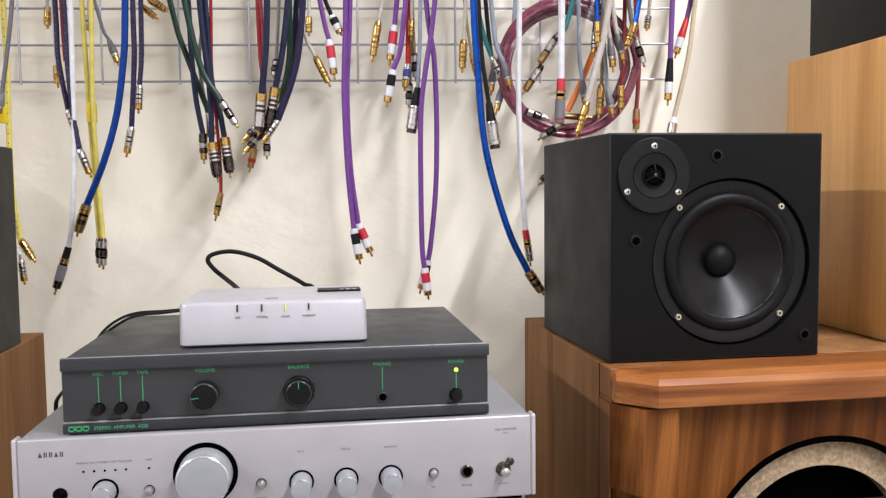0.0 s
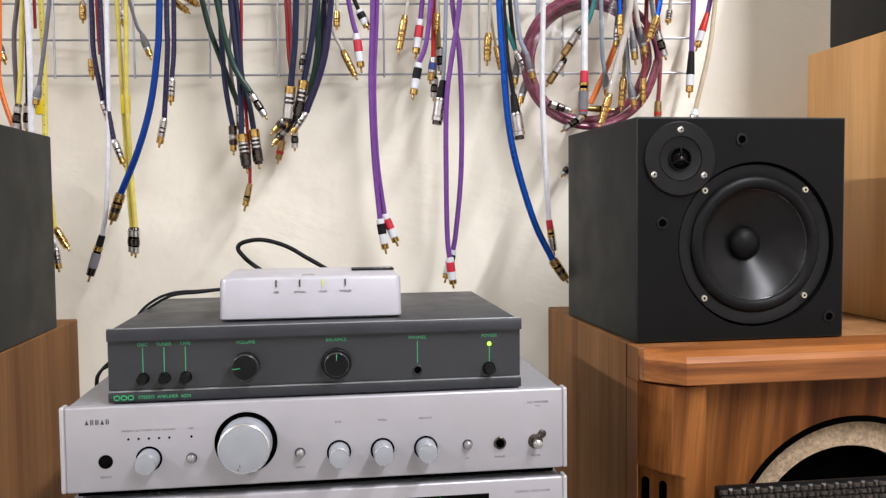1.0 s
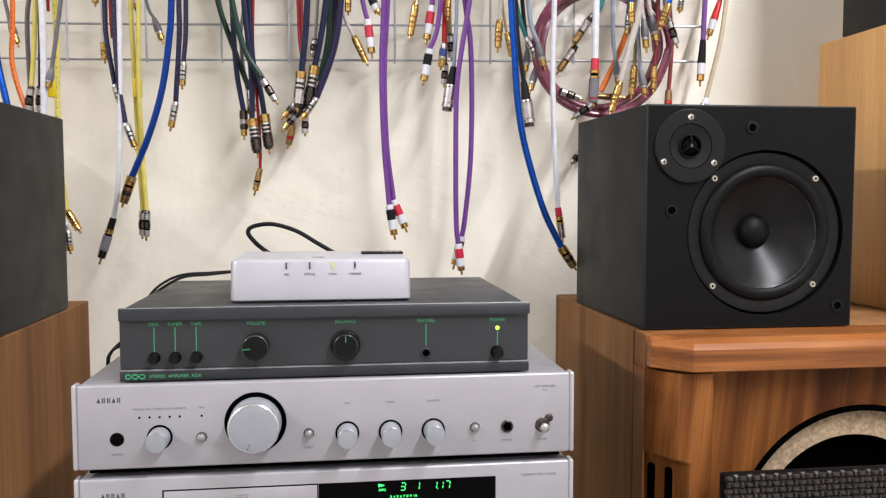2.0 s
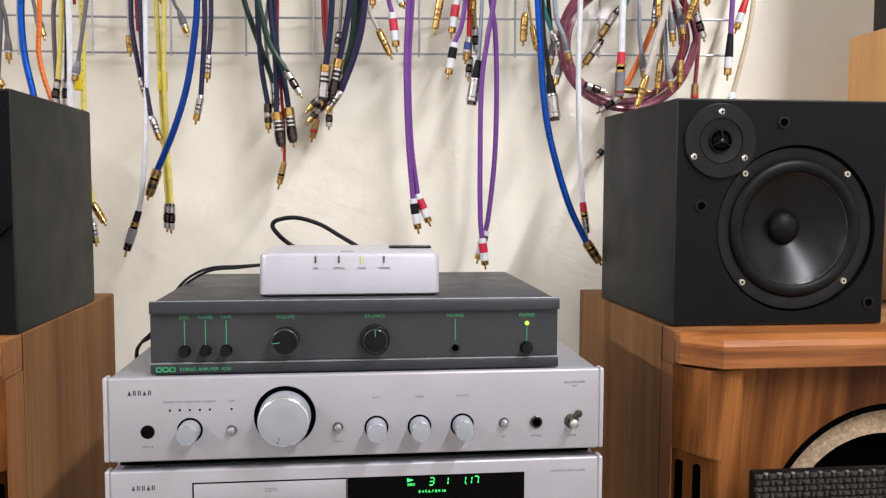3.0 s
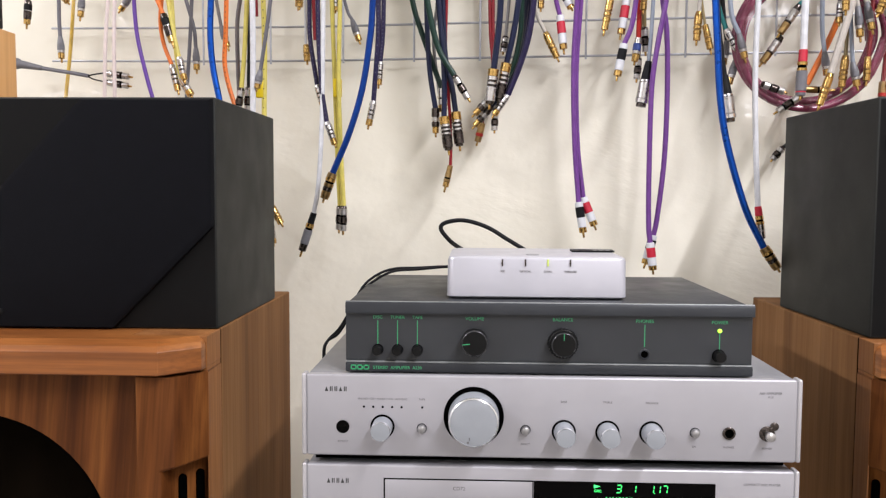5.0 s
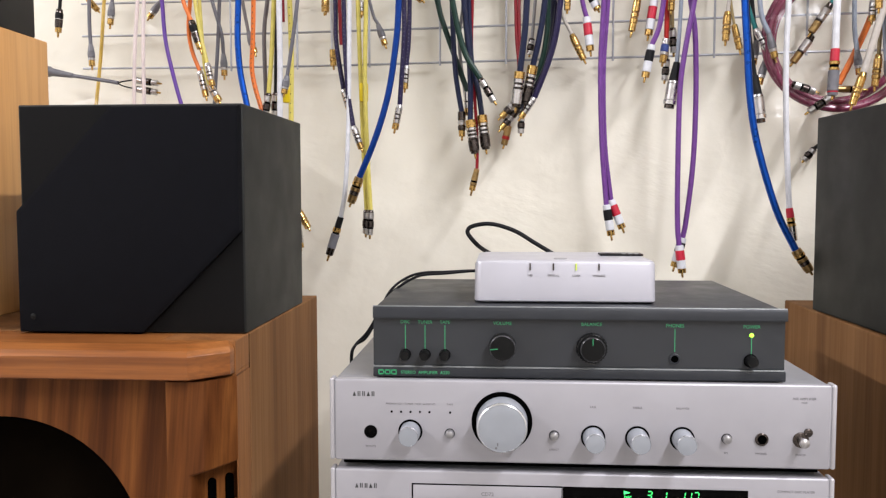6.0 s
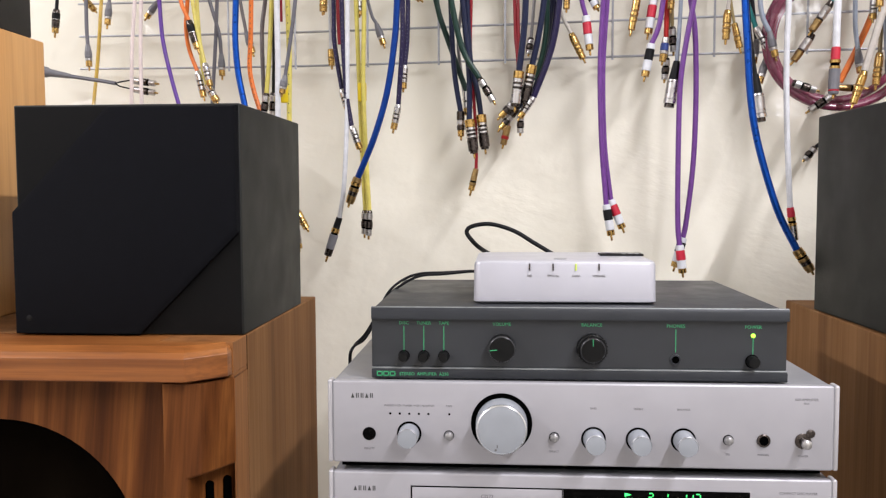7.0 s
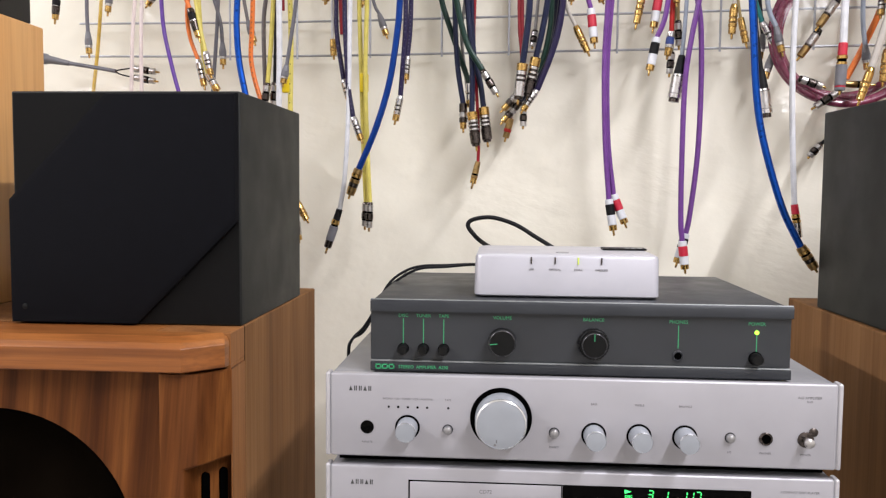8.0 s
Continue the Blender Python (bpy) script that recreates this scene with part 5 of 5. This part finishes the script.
cable('teal', 3.36, 0.062, [(0.262, 1.2917), (0.2745, 1.2541)], 'chrome', (0.2974, 1.2102))
cable('greyblue', 3.12, 0.052, [(0.3079, 1.3017), (0.3045, 1.2702), (0.2913, 1.2148)], 'grey', (0.2816, 1.1742))
cable('black', 3.12, 0.045, [(0.2742, 1.2874), (0.2806, 1.2414)], 'grey', (0.2765, 1.2023))
cable('teal', 3.6, 0.092, [(0.3719, 1.2966), (0.3578, 1.2776)], 'chrome_long', (0.3304, 1.2357))
cable('teal', 2.88, 0.082, [(0.3341, 1.239), (0.3396, 1.239)], 'chrome_long', (0.3125, 1.1995), tied=True)
cable('white', 4.8, 0.112, [(0.3578, 1.2884), (0.3573, 1.2435), (0.3572, 1.2165)], 'red_grey', (0.355, 1.1515))
cable('orange', 4.2, 0.062, [(0.4267, 1.2995), (0.4182, 1.2645), (0.4012, 1.2214), (0.381, 1.1781)])
cable('orange', 4.2, 0.045, [(0.4138, 1.1842), (0.4079, 1.1642), (0.402, 1.1457), (0.3938, 1.1199)], tied=True)
cable('greyblue', 3.12, 0.072, [(0.3935, 1.2973), (0.3946, 1.2509), (0.3985, 1.2198)], 'grey', (0.4034, 1.1824))
cable('clear', 4.8, 0.102, [(0.4209, 1.2906), (0.4128, 1.253), (0.3955, 1.187)], 'gold_big', (0.3807, 1.1389))
cable('olive', 2.64, 0.072, [(0.4284, 1.2973), (0.4265, 1.2509), (0.4252, 1.2144)], 'gold_big', (0.421, 1.1652))
cable('greyblue', 2.88, 0.082, [(0.425, 1.2798), (0.4278, 1.2337), (0.4302, 1.2044)], 'grey', (0.4382, 1.1665))
cable('blue', 3.0, 0.12, [(0.403, 1.3088), (0.4035, 1.2903)], 'gold', (0.4036, 1.257))
cable('navy', 4.07, 0.082, [(0.4144, 1.3027), (0.4126, 1.2836)], 'chrome', (0.4112, 1.2506))
cable('clear', 3.36, 0.092, [(0.4261, 1.2966), (0.4297, 1.2739)], 'grey', (0.4349, 1.2275))
cable('clear', 3.36, 0.092, [(0.4359, 1.3004), (0.4403, 1.2792)], 'grey', (0.4499, 1.2374))
cable('darkred', 3.12, 0.072, [(0.4567, 1.2819), (0.4555, 1.2432), (0.4533, 1.2121)], 'gold', (0.452, 1.1732))
cable('darkred', 3.12, 0.052, [(0.4816, 1.3017), (0.4854, 1.2546), (0.4842, 1.2152), (0.482, 1.1819)], 'brass_red', (0.4814, 1.1469))
cable('blue', 3.4, 0.12, [(0.458, 1.3088), (0.4541, 1.2889)], 'gold_big', (0.441, 1.254))
cable('grey', 3.12, 0.082, [(0.4638, 1.2951), (0.4682, 1.2767)], 'chrome_dark', (0.4817, 1.2361))
cable('purple', 3.84, 0.082, [(0.519, 1.2951), (0.5182, 1.2722), (0.5175, 1.2477)], 'black_boot', (0.5142, 1.183))
cable('purple', 3.6, 0.062, [(0.5543, 1.3305), (0.5489, 1.3057)], 'red_boot', (0.5321, 1.2513))
cable('cream', 3.48, 0.072, [(0.5529, 1.2973), (0.5455, 1.2433), (0.5278, 1.1687)], 'clear_chrome', (0.5232, 1.1421))
cable('clear', 2.64, 0.045, [(0.5033, 1.3347), (0.5015, 1.3151)], 'chrome', (0.4983, 1.2923))
cable('black', 2.64, 0.045, [(0.378, 1.1078), (0.3661, 1.0997), (0.359, 1.094)], 'chrome_dark', (0.3433, 1.0745))
cable('black', 2.6, 0.09, [(-0.7287, 1.3519), (-0.7339, 1.3119)], 'black_gold', (-0.7382, 1.2699))
cable('grey', 2.8, 0.09, [(-0.6851, 1.325), (-0.6855, 1.2832), (-0.6845, 1.2581)], 'grey', (-0.683, 1.2193))
cable('clear', 2.4, 0.08, [(-0.7056, 1.3449), (-0.6922, 1.3275)], 'gold', (-0.6734, 1.3066))
cable('amber', 2.8, 0.04, [(-0.6856, 1.3364), (-0.6941, 1.2496), (-0.7042, 1.1752), (-0.7103, 1.1355)])
cable('grey', 2.6, 0.08, [(-0.6507, 1.3509), (-0.6526, 1.3217)], 'grey', (-0.6575, 1.2817))
cable('pinkwhite', 2.8, 0.1, [(-0.602, 1.3193), (-0.6086, 1.2456), (-0.6118, 1.1629), (-0.6126, 1.1044)])
cable('pinkwhite', 2.8, 0.1, [(-0.5922, 1.3189), (-0.5951, 1.2452), (-0.5956, 1.1625), (-0.5954, 1.1042)])
cable('grey', 2.6, 0.07, [(-0.5699, 1.3373), (-0.5794, 1.321)], 'grey', (-0.6011, 1.2942))
cable('purple2', 3.0, 0.1, [(-0.5637, 1.3178), (-0.5598, 1.2605), (-0.5495, 1.211), (-0.5373, 1.1655), (-0.5225, 1.1199)])
cable('orange', 3.0, 0.12, [(-0.5231, 1.3115), (-0.5174, 1.2954), (-0.5108, 1.2808)], 'black_gold', (-0.4956, 1.2324))
cable('orange', 3.0, 0.11, [(-0.5158, 1.3135), (-0.5193, 1.2735), (-0.5148, 1.2411), (-0.5033, 1.2108)], 'chrome', (-0.493, 1.1676))
cable('yellow', 2.8, 0.12, [(-0.505, 1.3108), (-0.4975, 1.2628), (-0.4881, 1.2202)], 'chrome', (-0.4795, 1.1823))
cable('yellow', 2.8, 0.11, [(-0.5019, 1.313), (-0.4988, 1.2567), (-0.4954, 1.2163), (-0.489, 1.1902)], 'chrome_gold', (-0.4723, 1.1631))
cable('grey', 2.8, 0.08, [(-0.4938, 1.3194), (-0.4798, 1.2697), (-0.4769, 1.2392)], 'grey', (-0.4759, 1.2012))
cable('grey', 2.8, 0.08, [(-0.4815, 1.3189), (-0.4855, 1.2534), (-0.4915, 1.1792), (-0.4943, 1.1292)])
cable('blue', 4.5, 0.14, [(-0.4329, 1.3033), (-0.4348, 1.2491), (-0.4315, 1.2022), (-0.4224, 1.1551), (-0.4141, 1.1077)])
cable('greybrown', 2.6, 0.07, [(-0.4497, 1.3199), (-0.4409, 1.2719)], 'grey', (-0.4293, 1.2352))
cable('orange', 3.4, 0.12, [(-0.4168, 1.3072), (-0.4186, 1.2522), (-0.4203, 1.2048), (-0.4069, 1.1528), (-0.389, 1.1167)])
cable('greybrown', 3.2, 0.08, [(-0.4075, 1.3159), (-0.4135, 1.2674), (-0.4122, 1.1856), (-0.4097, 1.128)])
cable('yellow', 3.3, 0.12, [(-0.3868, 1.306), (-0.3914, 1.2277), (-0.3964, 1.1756)], 'chrome_dark', (-0.4029, 1.1368))
cable('black', 2.4, 0.1, [(-0.3898, 1.2629), (-0.392, 1.1787)], 'chrome_dark', (-0.3943, 1.1384))
cable('white', 4.2, 0.13, [(-0.3765, 1.3033), (-0.3762, 1.2178), (-0.3774, 1.1434), (-0.3774, 1.0921)])
cable('yellow', 3.8, 0.11, [(-0.3662, 1.3074), (-0.3648, 1.2285), (-0.3662, 1.137), (-0.3647, 1.0688), (-0.3579, 1.0106)], 'gold_big', (-0.3398, 0.9791))
cable('grey', 2.8, 0.13, [(-0.3495, 1.3022), (-0.3586, 1.2406), (-0.3658, 1.198)], 'grey', (-0.372, 1.1684))
cable('red', 2.2, 0.09, [(-0.3815, 1.3206), (-0.3812, 1.2805)])
cable('white', 2.2, 0.12, [(-0.3581, 0.9947), (-0.3549, 0.9843)], 'chrome', (-0.3512, 0.9512))
cable('clear', 2.2, 0.09, [(-0.3166, 1.3257), (-0.3168, 1.3099)], 'gold', (-0.3179, 1.2877))
cable('clear', 2.2, 0.06, [(-0.2705, 1.331), (-0.2715, 1.3108)], 'chrome_gold', (-0.2708, 1.2882))

# yellow tape round two of the yellow pairs
for u, w, off in ((-0.2605, 0.0060, 0.105), (-0.3715, 0.0062, 0.11)):
    y = wall_y(u) - off
    solid("yellow_tape", box(u - w, u + w, y - 0.0046, y + 0.0046, 1.1622, 1.1886, 0.0022, 2), TAPE_YELLOW, "bright yellow tape wrapped round a yellow cable", "tape", group="yellow tapes")

# coiled magenta cable in a clear bag
COIL = surface("magenta_cable_jacket", (0.165, 0.026, 0.060), 0.25, 0, 0.15, 60, 900, 0.1, coat=0.4)
pts = []
for k in range(4 * 20 + 1):
    a = math.tau * k / 20
    R = 0.0865 + 0.0045 * math.sin(a * 0.37 + 1) + 0.004 * ((k // 20) - 1.5)
    u = 0.3806 + R * math.cos(a) * 1.0
    pts.append((u, wall_y(u) - 0.045 - 0.006 * (k / 20) - 0.006 * math.sin(a * 0.5), 1.2375 + R * math.sin(a)))
coil = solid("coiled_cable", tube(pts, 0.0048, 12, 3), COIL, "coil of translucent magenta cable in a clear bag", "cable")
for a, b_, kind in (((0.318, 1.178), (0.352, 1.165), "chrome_dark"), ((0.370, 1.162), (0.335, 1.137), "chrome_dark"), ((0.372, 1.170), (0.412, 1.168), "brass")):
    p = Vector((a[0], wall_y(a[0]) - 0.075, a[1]))
    e = Vector((b_[0], wall_y(b_[0]) - 0.075, b_[1]))
    plug(coil, p, (e - p).normalized(), (e - p).length, kind)


def bag(name, label, x0, x1, z0, z1, off, seed):
    ob = thing(name, label, "bag", ((x0 + x1) / 2, wall_y((x0 + x1) / 2) - off, z0))
    nu, nv = 26, 22
    for side in (0, 1):
        b = bmesh.new()
        g = []
        for i in range(nu + 1):
            row = []
            for k in range(nv + 1):
                s, t = i / nu, k / nv
                u, z = x0 + (x1 - x0) * s, z0 + (z1 - z0) * t
                swell = 0.02 * math.sin(math.pi * s) ** 0.6 * math.sin(math.pi * t) ** 0.6
                w = 0.006 * noise.noise(Vector((u * 22, z * 22, seed + side)))
                row.append(b.verts.new((u, wall_y(u) - off - (swell if side else -swell * 0.5) - w * (1 if 0 < i < nu and 0 < k < nv else 0), z)))
            g.append(row)
        for i in range(nu):
            for k in range(nv):
                b.faces.new((g[i][k], g[i + 1][k], g[i + 1][k + 1], g[i][k + 1]))
        sheet = part("front_sheet" if side else "back_sheet", b, FILM, ob)
        sheet.visible_shadow = False
    return ob


bag("plastic_bag", "clear plastic bag round the coiled cable", 0.275, 0.49, 1.135, 1.42, 0.065, 3)
bag("plastic_bag", "clear plastic bag with a grey lead in it", -0.80, -0.575, 1.165, 1.42, 0.055, 7)

# grey lead lying in the bag
def by_wall(u, z, off=0.07):
    return Vector((u, wall_y(u) - off, z))


lead = solid("grey_lead", tube([by_wall(-0.80, 1.2285), by_wall(-0.765, 1.2225), by_wall(-0.733, 1.2163), by_wall(-0.671, 1.2060), by_wall(-0.651, 1.2022)], 0.0030, 10, 6), JACKET["grey"], "grey audio lead with two plugs in a clear bag", "cable")
part("boot", lathe(by_wall(-0.80, 1.2285), by_wall(-0.733, 1.2163) - by_wall(-0.80, 1.2285), [(0, 0.0085), (0.036, 0.0082), (0.040, 0.0062), (0.075, 0.0038)], 16), SLEEVE_GREY, lead)
for a, e in (((-0.6251, 1.2064), (-0.5801, 1.1993)), ((-0.6226, 1.1926), (-0.5823, 1.1856))):
    part("tail", tube([by_wall(-0.652, 1.2022), by_wall(-0.643, (1.2022 + a[1]) / 2), by_wall(*a)], 0.0011, 8, 5), JACKET["black"], lead)
    p, t = by_wall(*a), by_wall(*e)
    plug(lead, p, (t - p).normalized(), (t - p).length, "chrome_dark")
